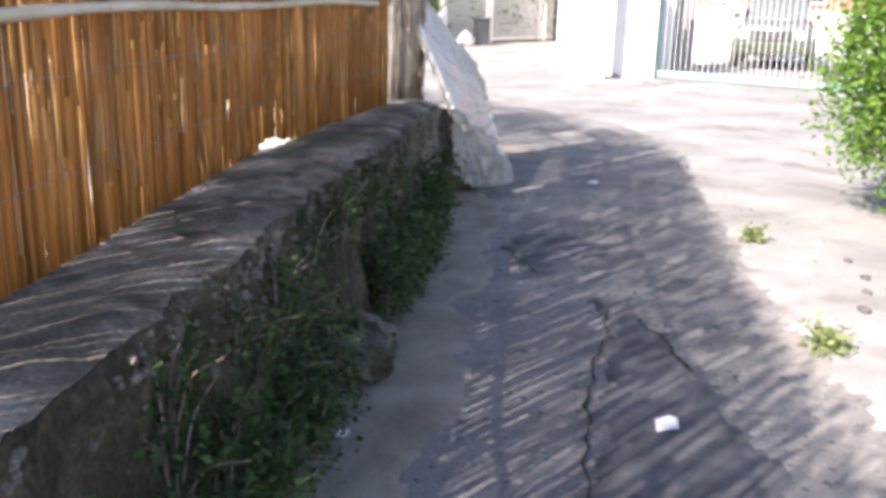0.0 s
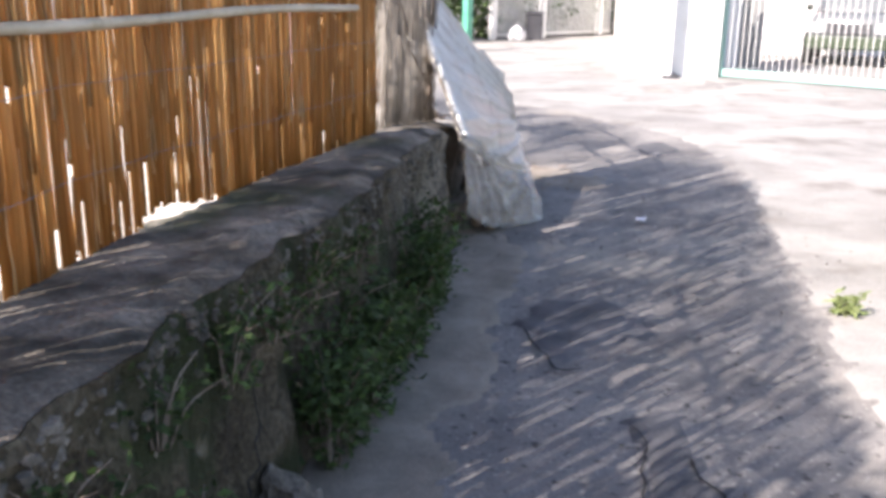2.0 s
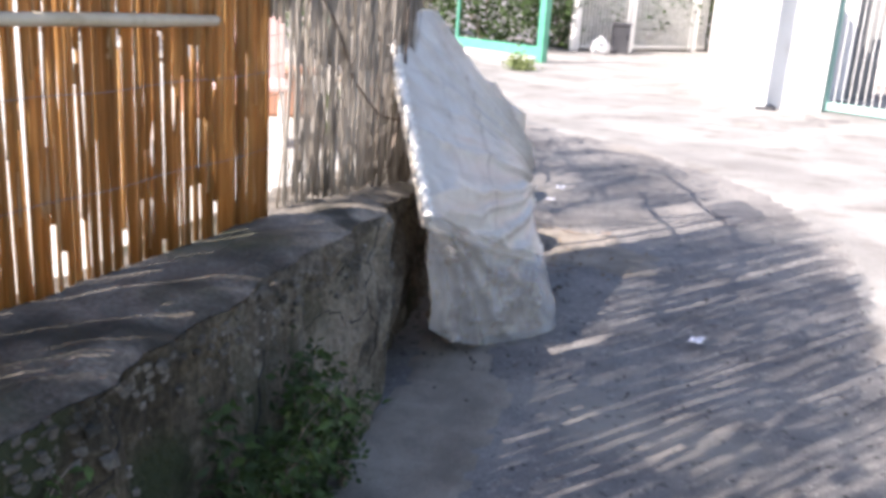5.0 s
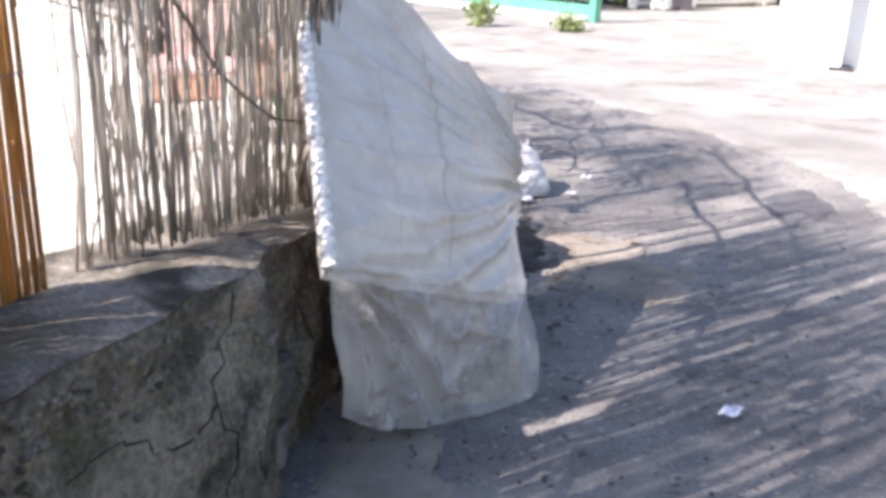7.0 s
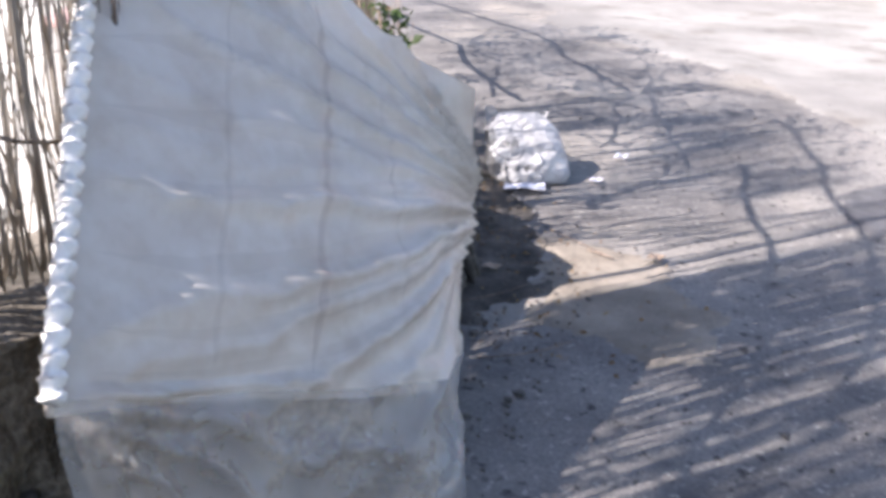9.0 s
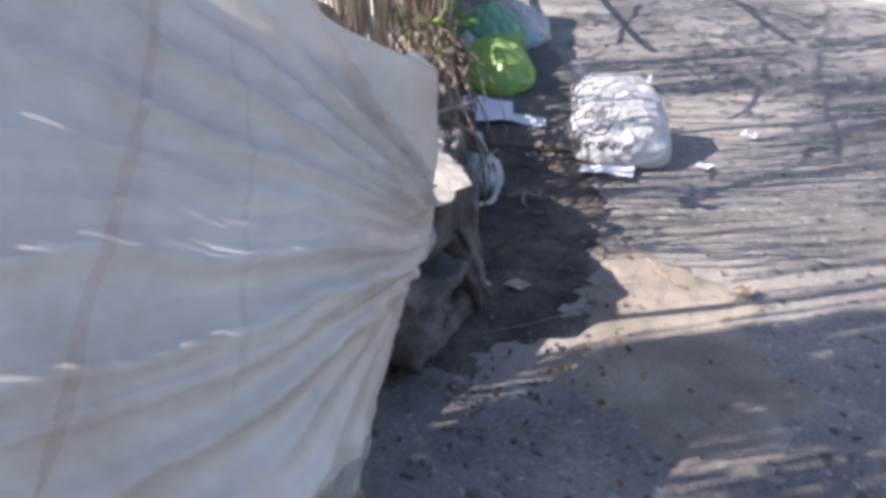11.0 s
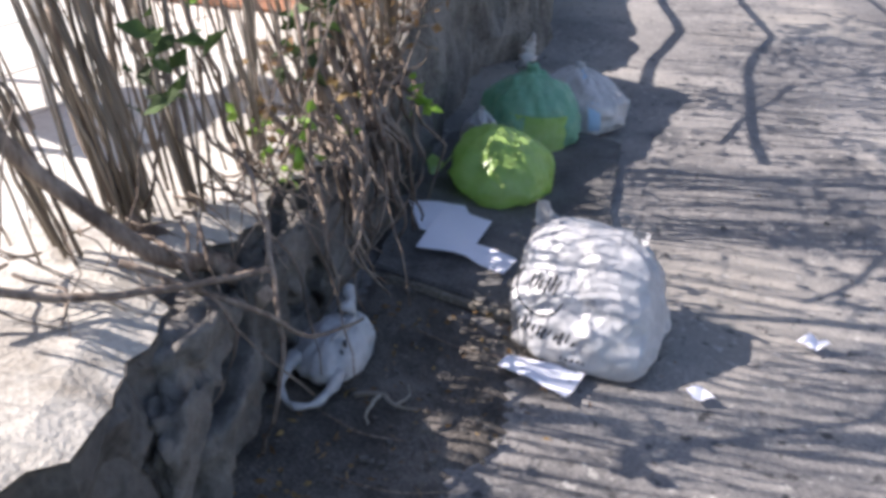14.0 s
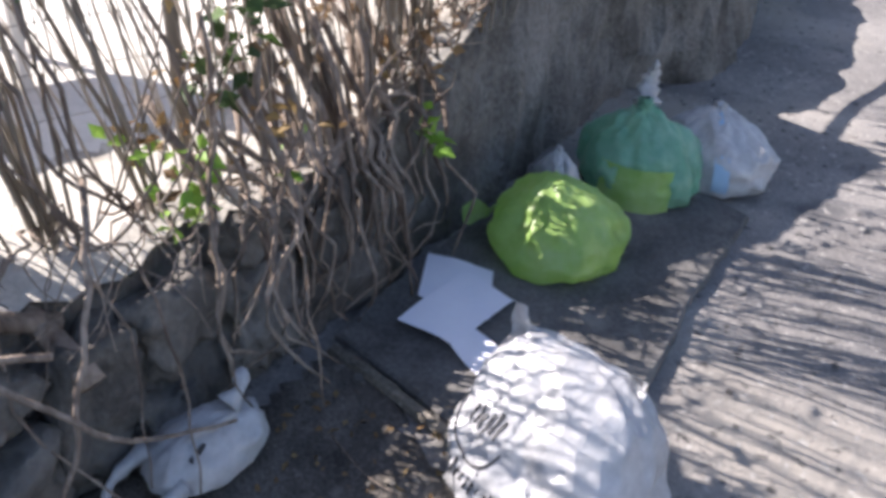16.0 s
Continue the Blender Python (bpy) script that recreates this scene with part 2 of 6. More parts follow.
FADED = material("faded_pink_plastic", [(0.5, 0.34, 0.32), (0.58, 0.42, 0.4)], 3.0, 0.6, 40, 0.1, 0.3)
CANE_DRY = material("dry_cane", [(0.1, 0.082, 0.066), (0.27, 0.235, 0.195), (0.5, 0.455, 0.39)], 8.0, 0.7, 40, 0.3, 0.3, translucent=0.3, per_object=0.5, stretch=(1, 1, 0.15))


def woven_bands(m, colour, amount, scale, directions=("Y", "Z")):
    """Faint faded stripes of the ticking showing through."""
    nd, lk = m.node_tree.nodes, m.node_tree.links
    bsdf = nd["Principled BSDF"]
    co = nd.new("ShaderNodeTexCoord")
    for d in directions:
        wave = nd.new("ShaderNodeTexWave")
        wave.bands_direction = d
        wave.inputs["Scale"].default_value, wave.inputs["Distortion"].default_value, wave.inputs["Detail"].default_value = scale, 1.6, 2.0
        lk.new(co.outputs["Object"], wave.inputs[0])
        mr = nd.new("ShaderNodeMapRange")
        mr.inputs[1].default_value, mr.inputs[2].default_value, mr.inputs[4].default_value = 0.72, 0.98, amount
        lk.new(wave.outputs["Fac"], mr.inputs[0])
        mx = nd.new("ShaderNodeMix")
        mx.data_type = "RGBA"
        lk.new(mr.outputs[0], mx.inputs[0])
        lk.new(bsdf.inputs["Base Color"].links[0].from_socket, mx.inputs[6])
        mx.inputs[7].default_value = (*colour, 1)
        lk.new(mx.outputs[2], bsdf.inputs["Base Color"])


def crumple(m, scale, strength, distance):
    """Sharp creases of thin plastic as relief: edges between warped cells at two sizes."""
    nd, lk = m.node_tree.nodes, m.node_tree.links
    bsdf = nd["Principled BSDF"]
    co = nd.new("ShaderNodeTexCoord")
    warp = nd.new("ShaderNodeTexNoise")
    warp.inputs["Scale"].default_value = scale * 0.5
    lk.new(co.outputs["Object"], warp.inputs[0])
    mx = nd.new("ShaderNodeMix")
    mx.data_type = "RGBA"
    mx.inputs[0].default_value = 0.12
    lk.new(co.outputs["Object"], mx.inputs[6])
    lk.new(warp.outputs["Color"], mx.inputs[7])
    heights = []
    for s_ in (scale, scale * 2.6):
        v = nd.new("ShaderNodeTexVoronoi")
        v.feature = "F1"
        v.inputs["Scale"].default_value = s_
        lk.new(mx.outputs[2], v.inputs["Vector"])
        heights.append(v.outputs["Distance"])
    add = nd.new("ShaderNodeMath")
    add.operation = "MULTIPLY_ADD"
    lk.new(heights[1], add.inputs[0])
    add.inputs[1].default_value = 0.4
    lk.new(heights[0], add.inputs[2])
    bp = nd.new("ShaderNodeBump")
    bp.inputs["Strength"].default_value, bp.inputs["Distance"].default_value = strength, distance
    lk.new(add.outputs[0], bp.inputs["Height"])
    lk.new(bp.outputs[0], bsdf.inputs["Normal"])


for m_, a_, b_ in ((BAG_WHITE, 7.5, 0.75), (BAG_LIME, 8.0, 0.5), (BAG_GREEN, 9.0, 0.55)):
    crumple(m_, a_, b_, 0.03)
woven_bands(FILM, (0.48, 0.36, 0.26), 0.1, 1.7)

# ---------------------------------------------------------------- mesh helpers
rng = random.Random(7)


def mesh(name, verts, faces, mat, smooth=False):
    me = bpy.data.meshes.new(name)
    me.from_pydata([tuple(v) for v in verts], [], faces)
    me.materials.append(mat)
    if smooth:
        me.polygons.foreach_set("use_smooth", [True] * len(me.polygons))
    me.update()
    return me


def part(name, geo, mat, parent=None, label="", smooth=False, kind=""):
    """Links (verts, faces) or a finished mesh as one object under a thing."""
    me = geo if isinstance(geo, bpy.types.Mesh) else mesh(name, geo[0], geo[1], mat, smooth)
    ob = new(name, me)
    if parent is not None:
        ob.parent = parent
    return tagged(ob, label, kind=kind)


def thing(name, label, category, at=(0, 0, 0), turn=0.0, group="", kind=""):
    ob = new(name)
    ob.matrix_world = pose(*at, 0, 0, turn)
    return tagged(ob, label, category, group, kind)


def joined(pieces):
    verts, faces = [], []
    for v, f in pieces:
        n = len(verts)
        verts.extend(v)
        faces.extend([tuple(i + n for i in q) for q in f])
    return verts, faces


def moved(geo, m):
    return [m @ Vector(v) for v in geo[0]], geo[1]


def block(x0, y0, z0, x1, y1, z1, b=0.01):
    """A box with bevelled edges."""
    bm = bmesh.new()
    bmesh.ops.create_cube(bm, size=1.0)
    for v in bm.verts:
        v.co = Vector(((x0 + x1) / 2 + v.co.x * (x1 - x0), (y0 + y1) / 2 + v.co.y * (y1 - y0), (z0 + z1) / 2 + v.co.z * (z1 - z0)))
    if b:
        bmesh.ops.bevel(bm, geom=bm.edges[:], offset=min(b, 0.45 * min(x1 - x0, y1 - y0, z1 - z0)), segments=2, affect="EDGES", profile=0.6)
    bm.verts.index_update()
    out = [v.co.copy() for v in bm.verts], [tuple(v.index for v in f.verts) for f in bm.faces]
    bm.free()
    return out


def tube(path, radii, sides=6, cap=True):
    path = [Vector(p) for p in path]
    if not hasattr(radii, "__len__"):
        radii = [radii] * len(path)
    verts, faces = [], []
    for i, p in enumerate(path):
        d = (path[min(i + 1, len(path) - 1)] - path[max(i - 1, 0)]).normalized()
        a = d.orthogonal().normalized() if abs(d.z) > 0.9 else d.cross(Vector((0, 0, 1))).normalized()
        if abs(d.z) > 0.9:
            a = (Vector((1, 0, 0)) - d * d.x).normalized()
        b = d.cross(a)
        for k in range(sides):
            t = 2 * math.pi * k / sides
            verts.append(p + radii[i] * (math.cos(t) * a + math.sin(t) * b))
    for i in range(len(path) - 1):
        for k in range(sides):
            q = (k + 1) % sides
            faces.append((i * sides + k, i * sides + q, (i + 1) * sides + q, (i + 1) * sides + k))
    if cap:
        faces.append(tuple(range(sides))[::-1])
        faces.append(tuple((len(path) - 1) * sides + k for k in range(sides)))
    return verts, faces


def catmull(pts, n):
    """n points along a smooth curve through pts (rows of numbers)."""
    p = np.array(pts, float)
    p = np.vstack([2 * p[0] - p[1], p, 2 * p[-1] - p[-2]])
    out = []
    for s in np.linspace(0, len(pts) - 1, n):
        i = min(int(s), len(pts) - 2)
        t = s - i
        a, b, c, d = p[i:i + 4]
        out.append(0.5 * (2 * b + (c - a) * t + (2 * a - 5 * b + 4 * c - d) * t * t + (3 * b - a - 3 * c + d) * t ** 3))
    return np.array(out)


def along(pts, step):
    """Points every step metres along a polyline."""
    p = np.array(pts, float)
    seg = np.linalg.norm(np.diff(p[:, :2], axis=0), axis=1)
    s = np.concatenate([[0], np.cumsum(seg)])
    q = np.arange(0, s[-1], step)
    return np.stack([np.interp(q, s, p[:, k]) for k in range(p.shape[1])], 1)


def grid_faces(rows, cols, wrap=False):
    f = []
    for i in range(rows - 1):
        for j in range(cols - (0 if wrap else 1)):
            k = (j + 1) % cols
            f.append((i * cols + j, i * cols + k, (i + 1) * cols + k, (i + 1) * cols + j))
    return f


def nz(x, y, z, s=1.0):
    return noise.fractal((x * s, y * s, z * s), 0.6, 2.0, 4)


def rock(size, seed, rough=0.28, sub=3, flat=0.25):
    bm = bmesh.new()
    bmesh.ops.create_icosphere(bm, subdivisions=sub, radius=1.0)
    for v in bm.verts:
        c = v.co.copy()
        k = 1.0 + rough * nz(c.x + seed * 7.1, c.y - seed * 3.3, c.z + seed, 1.1) + 0.09 * nz(c.x - seed, c.y, c.z, 3.2) + 0.05 * nz(c.y, c.x + seed, c.z, 7.5)
        c = Vector((max(-0.72, min(0.72, c.x)), max(-0.76, min(0.76, c.y)), max(-0.7, min(0.7, c.z)))) * k * 1.2
        v.co = Vector((c.x * size[0], c.y * size[1], c.z * size[2]))
    out = [v.co.copy() for v in bm.verts], [tuple(v.index for v in f.verts) for f in bm.faces]
    bm.free()
    return out


def leaf(at, direction, length, width, r):
    """A small bent leaf of four triangles."""
    d = Vector(direction).normalized()
    side = d.cross(Vector((r.uniform(-1, 1), r.uniform(-1, 1), r.uniform(0.2, 1)))).normalized()
    up = side.cross(d)
    a = Vector(at)
    m = a + d * length * 0.5 + up * length * 0.1
    return [a, m + side * width * 0.5, a + d * length - up * length * 0.08, m - side * width * 0.5, m - up * width * 0.12], [(0, 1, 4), (1, 2, 4), (2, 3, 4), (3, 0, 4)]


# ---------------------------------------------------------------- ground
def road_height(x, y):
    near = 1.0 / (1.0 + ((x - 0.8) / 4.0) ** 2 + ((y - 6.0) / 9.0) ** 4)
    return near * (0.012 * nz(x, y, 0.3, 0.9) + 0.005 * nz(x, y, 5.0, 4.0))


xs = np.concatenate([[-400, -120, -40, -15, -8, -5], np.arange(-3.6, 4.6, 0.08), [5, 6, 8, 11, 16, 25, 60, 150, 400]])
ys = np.concatenate([[-300, -90, -30, -12, -6, -3], np.arange(-1.2, 14.5, 0.08), [15, 16, 18, 21, 25, 30, 40, 60, 110, 220, 500]])
gv = [(x, y, road_height(x, y)) for y in ys for x in xs]
ground = part("ground", (gv, grid_faces(len(ys), len(xs))), ASPHALT, None, "worn grey asphalt lane, cracked and dusty", True, "structure")


def inside(x, y, p):
    hit, k = False, len(p) - 1
    for i in range(len(p)):
        if (p[i][1] > y) != (p[k][1] > y) and x < (p[k][0] - p[i][0]) * (y - p[i][1]) / (p[k][1] - p[i][1]) + p[i][0]:
            hit = not hit
        k = i
    return hit


def sheet(name, outline, mat, label, z, wobble=0.03, seed=1, cell=0.03):
    """A thin uneven layer over the road with a ragged rim that dips into it."""
    p = np.array(outline, float)
    (x0, y0), (x1, y1) = p.min(0) - 0.1, p.max(0) + 0.1
    nx, ny = int((x1 - x0) / cell) + 1, int((y1 - y0) / cell) + 1
    on = np.zeros((ny + 1, nx + 1), bool)
    for j in range(ny + 1):
        for i in range(nx + 1):
            x, y = x0 + i * cell, y0 + j * cell
            on[j, i] = inside(x + wobble * 2.5 * nz(x, y, seed, 1.7) + wobble * nz(x, y, seed + 3, 7.0), y + wobble * 2.5 * nz(y, x, seed, 1.7), p)
    v, f, ids = [], [], {}

    def vert(j, i):
        if (j, i) not in ids:
            x, y = x0 + i * cell, y0 + j * cell
            core = on[j, i] and on[max(j - 1, 0), i] and on[min(j + 1, ny), i] and on[j, max(i - 1, 0)] and on[j, min(i + 1, nx)]
            ids[(j, i)] = len(v)
            v.append((x, y, road_height(x, y) + (z + 0.002 * nz(x, y, seed, 9) if core else -0.006)))
        return ids[(j, i)]

    for j in range(ny):
        for i in range(nx):
            if on[j, i] or on[j + 1, i] or on[j, i + 1] or on[j + 1, i + 1]:
                f.append((vert(j, i), vert(j, i + 1), vert(j + 1, i + 1), vert(j + 1, i)))
    return part(name, (v, f), mat, None, label, True, "structure")


# Outline runs near the fence shadow's edge: sunlight is put into the colour.
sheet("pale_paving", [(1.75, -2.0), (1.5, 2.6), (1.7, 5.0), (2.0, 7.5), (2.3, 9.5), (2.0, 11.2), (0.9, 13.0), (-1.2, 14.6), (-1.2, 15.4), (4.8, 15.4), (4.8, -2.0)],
      SUNLIT_PAVING, "dusty forecourt concrete, paled to carry the sunlight beyond the shadow", 0.006, 0.035, 3, 0.05)
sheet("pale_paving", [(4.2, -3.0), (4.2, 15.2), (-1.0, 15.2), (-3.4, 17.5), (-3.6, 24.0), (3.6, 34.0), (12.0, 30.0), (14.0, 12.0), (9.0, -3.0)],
      SUNLIT_PAVING, "concrete paving towards the gates, sunlight put in its pale colour", 0.003, 0.02, 4, 0.2)
sheet("dust_strip", [(-0.9, -1.0), (-0.3, -1.0), (-0.05, 2.5), (0.2, 4.4), (0.36, 5.6), (0.46, 6.5), (0.3, 7.0), (0.0, 7.1), (-0.1, 6.0), (-0.4, 3.6), (-0.75, 1.0)],
      DUST_AND_SUN, "fine grey dust drifted along the wall foot", 0.008, 0.04, 5)
# Beige sheet laid over the lit asphalt; the sunlight is in its colour.
sheet("dust_patch", [(0.4, 8.3), (0.9, 8.05), (1.15, 8.6), (0.95, 9.1), (0.5, 9.2), (0.2, 9.1)], DUST_AND_SUN, "beige patch over worn asphalt, sunlight put in its colour", 0.008, 0.06, 6)
# Soil and litter; the wall's shade is put into its dark tone and outline.
sheet("soil_patch", [(0.15, 7.9), (0.42, 8.3), (0.4, 8.8), (0.1, 9.4), (-0.05, 9.75), (-0.7, 9.7), (-0.35, 9.1), (0.02, 8.4)],
      SHADED_SOIL, "soil and litter at the wall foot, wall shade in its dark tone", 0.013, 0.05, 8)
sheet("tar_patch", [(0.36, 5.2), (0.54, 4.7), (0.86, 4.95), (0.95, 5.35), (0.77, 5.6), (0.5, 5.55)], TAR, "dark asphalt repair patch with a worn rim", 0.012, 0.05, 11)
sheet("tar_patch", [(0.74, 4.3), (0.76, 3.9), (0.6, 3.3), (0.46, 2.6), (0.35, 1.8), (0.95, 1.8), (1.1, 2.6), (1.02, 3.4), (0.97, 3.8), (1.0, 4.3)], TAR,
      "long dark asphalt repair with cracked edges", 0.012, 0.04, 14)
sheet("tar_patch", [(1.5, 10.3), (1.88, 10.75), (2.0, 10.1), (1.6, 9.6)], TAR, "square dark asphalt repair patch", 0.012, 0.02, 17)


def crack(points, width, seed):
    p = catmull(points, 60)
    v, f = [], []
    for i, q in enumerate(p):
        d = p[min(i + 1, 59)] - p[max(i - 1, 0)]
        nrm = np.array([-d[1], d[0]]) / (np.linalg.norm(d) + 1e-9)
        off = 0.025 * nz(q[0] * 3, q[1] * 3, seed, 2.0)
        w = width * (0.5 + abs(nz(q[0], q[1], seed + 4, 6.0)) * 1.3) * min(1, i / 6, (59 - i) / 6 + 0.05)
        c = q[:2] + nrm * off
        for s, dz in ((-1, 0.0165), (0, 0.0155), (1, 0.0165)):
            v.append((c[0] + nrm[0] * w * s, c[1] + nrm[1] * w * s, road_height(c[0], c[1]) + dz))
    return v, grid_faces(60, 3)


CRACK = material("crack_dirt", [(0.02, 0.02, 0.021), (0.035, 0.033, 0.032)], 9, 1.0, 60, 0, 0.3)
for k, (pts, w) in enumerate([
        ([(0.75, 4.25), (0.77, 3.95), (0.62, 3.4), (0.5, 2.8), (0.42, 2.2), (0.35, 1.6)], 0.005),
        ([(0.88, 4.0), (0.95, 3.8), (0.98, 3.55), (1.02, 3.35)], 0.009),
        ([(0.36, 5.2), (0.5, 4.75), (0.62, 4.7)], 0.007)]):
    part("crack", crack(pts, w, k * 3.1), CRACK, ground, kind="")

# ---------------------------------------------------------------- roadside wall
# foot x, foot y, top edge x, top edge y, top height
WALL = [(-1.12, -2.6, -1.2, -2.6, .75), (-0.62, 1.3, -0.69, 1.3, .75), (-0.4, 3.16, -0.47, 3.16, .75), (-0.16, 4.84, -0.24, 4.84, .75),
        (-0.02, 6.2, -0.06, 6.2, .74), (-0.04, 6.36, -0.08, 6.36, .72), (-0.13, 6.44, -0.12, 6.44, .7), (-0.13, 6.9, -0.15, 6.9, .66), (-0.12, 7.5, -0.18, 7.5, .58),
        (-0.02, 7.9, -0.08, 7.9, .52), (0.0, 8.26, 0.12, 8.25, .45), (0.05, 8.34, 0.14, 8.32, .44), (0.08, 8.5, 0.08, 8.48, .43), (-0.04, 8.7, -0.06, 8.63, .42), (-0.22, 8.92, -0.28, 8.81, .41), (-0.38, 9.15, -0.44, 9.06, .41),
        (-0.57, 9.42, -0.62, 9.36, .41), (-0.74, 9.68, -0.79, 9.6, .42), (-0.99, 10.0, -1.04, 9.94, .5), (-1.34, 10.42, -1.38, 10.38, .76), (-1.83, 11.05, -1.88, 11.02, .9),
        (-1.92, 11.2, -1.98, 11.18, .5), (-1.95, 11.6, -2.0, 11.58, .46), (-2.25, 12.0, -2.3, 11.96, .46), (-3.3, 13.0, -3.36, 12.95, .46), (-6.0, 15.4, -6.06, 15.35, .46), (-11.0, 19.5, -11.06, 19.45, .46)]
st = along(WALL, 0.05)
fv, tv = [], []
FACE = (0.0, 0.12, 0.3, 0.5, 0.68, 0.84, 0.94)
TOPS = (0.0, 0.03, 0.09, 0.18, 0.3, 0.43)
for i, (fx, fy, tx, ty, h) in enumerate(st):
    j0, j1 = max(i - 1, 0), min(i + 1, len(st) - 1)
    d = (st[j1] - st[j0])[2:4]
    nrm = np.array([d[1], -d[0]]) / (np.linalg.norm(d) + 1e-9)
    rag = 0.05 if fy < 6.3 else 0.06
    jag = rag * nz(fx, fy, 1.7, 3.0) + (0.012 if fy < 8.1 or fy > 9.8 else 0.035) * nz(fx, fy, 9.0, 14.0)
    for s in FACE:
        bulge = 0.05 * nz(fx * 1.2, fy * 1.2, s * h * 2.0, 2.2) + 0.02 * nz(fx, fy, s * h, 11.0)
        base = np.array([fx + (tx - fx) * s, fy + (ty - fy) * s]) + nrm * (bulge + jag * s)
        fv.append((base[0], base[1], -0.04 if s == 0 else h * s))
    lip = np.array([tx, ty]) + nrm * (jag + 0.004)
    rim = h * 0.985 + 0.006 * nz(tx, ty, 3, 5.0)
    fv.append((lip[0], lip[1], rim))
    for s in TOPS:
        q = lip - nrm * (s + 0.004)
        tv.append((q[0], q[1], rim + min(s, 0.09) * 0.3 + (0.005 * nz(q[0], q[1], 3, 5.0) + 0.004 * nz(q[0], q[1], 8, 16.0) if s else 0.0)))
n = len(st)
M7 = len(FACE) + 1
far = int(np.searchsorted(st[:, 1], 9.72))
moss, broken = int(np.searchsorted(st[:, 1], 5.1)), int(np.searchsorted(st[:, 1], 7.6))
wall = part("wall_roadside", (fv[moss * M7:(broken + 1) * M7], grid_faces(broken + 1 - moss, M7)), PLASTER, None, "low old roadside wall of cracked mossy plaster over stone", False, "structure")
part("mossy_face", (fv[:(moss + 1) * M7], grid_faces(moss + 1, M7)), MOSSY, wall, "dark earthy mossy plaster")
part("broken_face", (fv[broken * M7:(far + 1) * M7], grid_faces(far + 1 - broken, M7)), STONE, wall, "rough grey core of the broken wall")
part("concrete_face", (fv[far * M7:], grid_faces(n - far, M7)), CONC_FACE, wall, "grey concrete wall face")
# Past this cut the coping's paler tone carries dust and sunlight.
cut = int(np.searchsorted(st[:, 1], 7.3))
part("coping", (tv[:(cut + 1) * len(TOPS)], grid_faces(cut + 1, len(TOPS))), WALLTOP, wall, "rough weathered concrete wall top")
part("coping", (tv[cut * len(TOPS):], grid_faces(n - cut, len(TOPS))), PALE_SUNLIT_TOP, wall, "dusty mortar top of the broken wall, paled for the sun on it")


def terrace_z(y):
    return float(np.interp(y, [6.2, 7.5, 8.3, 9.6, 10.5, 12], [.735, .57, .44, .405, .45, .43]))


yy = np.concatenate([np.arange(-4, 14, 0.25), [16, 20, 26]])
line = [(np.interp(y, [w[3] for w in WALL], [w[2] for w in WALL]) - 0.35) for y in yy]
tvv = [(line[i] + (-26 - line[i]) * s, y, terrace_z(y) - 0.012 * (s == 0) + 0.01 * nz(line[i] - 26 * s, y, 2, 0.8)) for i, y in enumerate(yy) for s in (0, 0.02, 0.05, 0.1, 0.2, 0.4, 1.0)]
part("terrace", (tvv, grid_faces(len(yy), 7)), TERRACE, None, "pale sunlit concrete terrace behind the reed fence", True, "structure")

def face_point(yv, s, out=0.006):
    i = int(np.argmin(abs(st[:, 1] - yv)))
    a = np.array(fv[i * (len(FACE) + 1)])
    ring = np.array(fv[i * (len(FACE) + 1):(i + 1) * (len(FACE) + 1)])
    return [float(np.interp(s, list(FACE) + [1.0], ring[:, c])) + (out if c == 0 else 0) for c in range(3)]


for pts in ([(6.05, 0.0), (6.0, 0.2), (6.08, 0.4), (6.02, 0.62), (6.1, 0.8), (6.12, 0.97)], [(6.02, 0.62), (5.85, 0.6), (5.72, 0.7), (5.6, 0.68)], [(5.2, 0.0), (5.28, 0.25), (5.2, 0.5), (5.3, 0.75)],
            [(4.5, 0.3), (4.62, 0.5), (4.55, 0.7), (4.7, 0.95)], [(3.4, 0.2), (3.5, 0.5), (3.42, 0.8)], [(6.3, 0.15), (6.2, 0.3), (6.26, 0.5)]):
    dense = catmull(pts, 26)
    part("wall_crack", tube([face_point(a + 0.012 * nz(a, b, 3, 12.0), min(0.99, max(0.0, b)), 0.001) for a, b in dense], [0.0015 + 0.004 * abs(nz(a, b, 9, 9.0)) for a, b in dense], 5), CRACK, wall, "dark open crack")

# coarse aggregate crumbling out along the wall's upper edge
arng = random.Random(77)
crumbs = []
for k in range(1700):
    yv, down = arng.uniform(1.0, 6.35), min(0.45, abs(arng.gauss(0.0, 0.13)))
    if nz(yv, down * 3, 3, 1.5) < -0.2:
        continue
    p, s_ = face_point(yv, 1.0 - down, -0.004), arng.uniform(0.005, 0.017) * (1.6 if arng.random() < 0.08 else 1)
    crumbs.append(moved(rock((s_ * 0.8, s_, s_ * 0.7), k * 0.77, 0.35, 1), pose(p[0] - (arng.uniform(0, 0.06) if down < 0.04 else 0), p[1] + arng.uniform(-0.02, 0.02), p[2], 0, 0, arng.uniform(0, 360))))
part("aggregate", joined(crumbs), WALLTOP, wall, "coarse gravel showing in the crumbled wall edge", False, "stuff")

# rubble stones showing in the broken stretch of the wall
srng = random.Random(21)
wx_, wy_ = [w[0] for w in WALL], [w[1] for w in WALL]


def rubble(yv, zc, size, turn, k, out=0.0, name="stone"):
    x = float(np.interp(yv, wy_, wx_)) - 0.05 * zc / 0.4 + out
    ob = part(name, rock(size, k * 1.37 + 2.0, 0.42, 4), STONE, wall, "grey-brown tuff stone of the broken wall" if k == 0 else "", True)
    ob.matrix_basis = pose(x, yv, zc, srng.uniform(-12, 12), srng.uniform(-12, 12), turn)


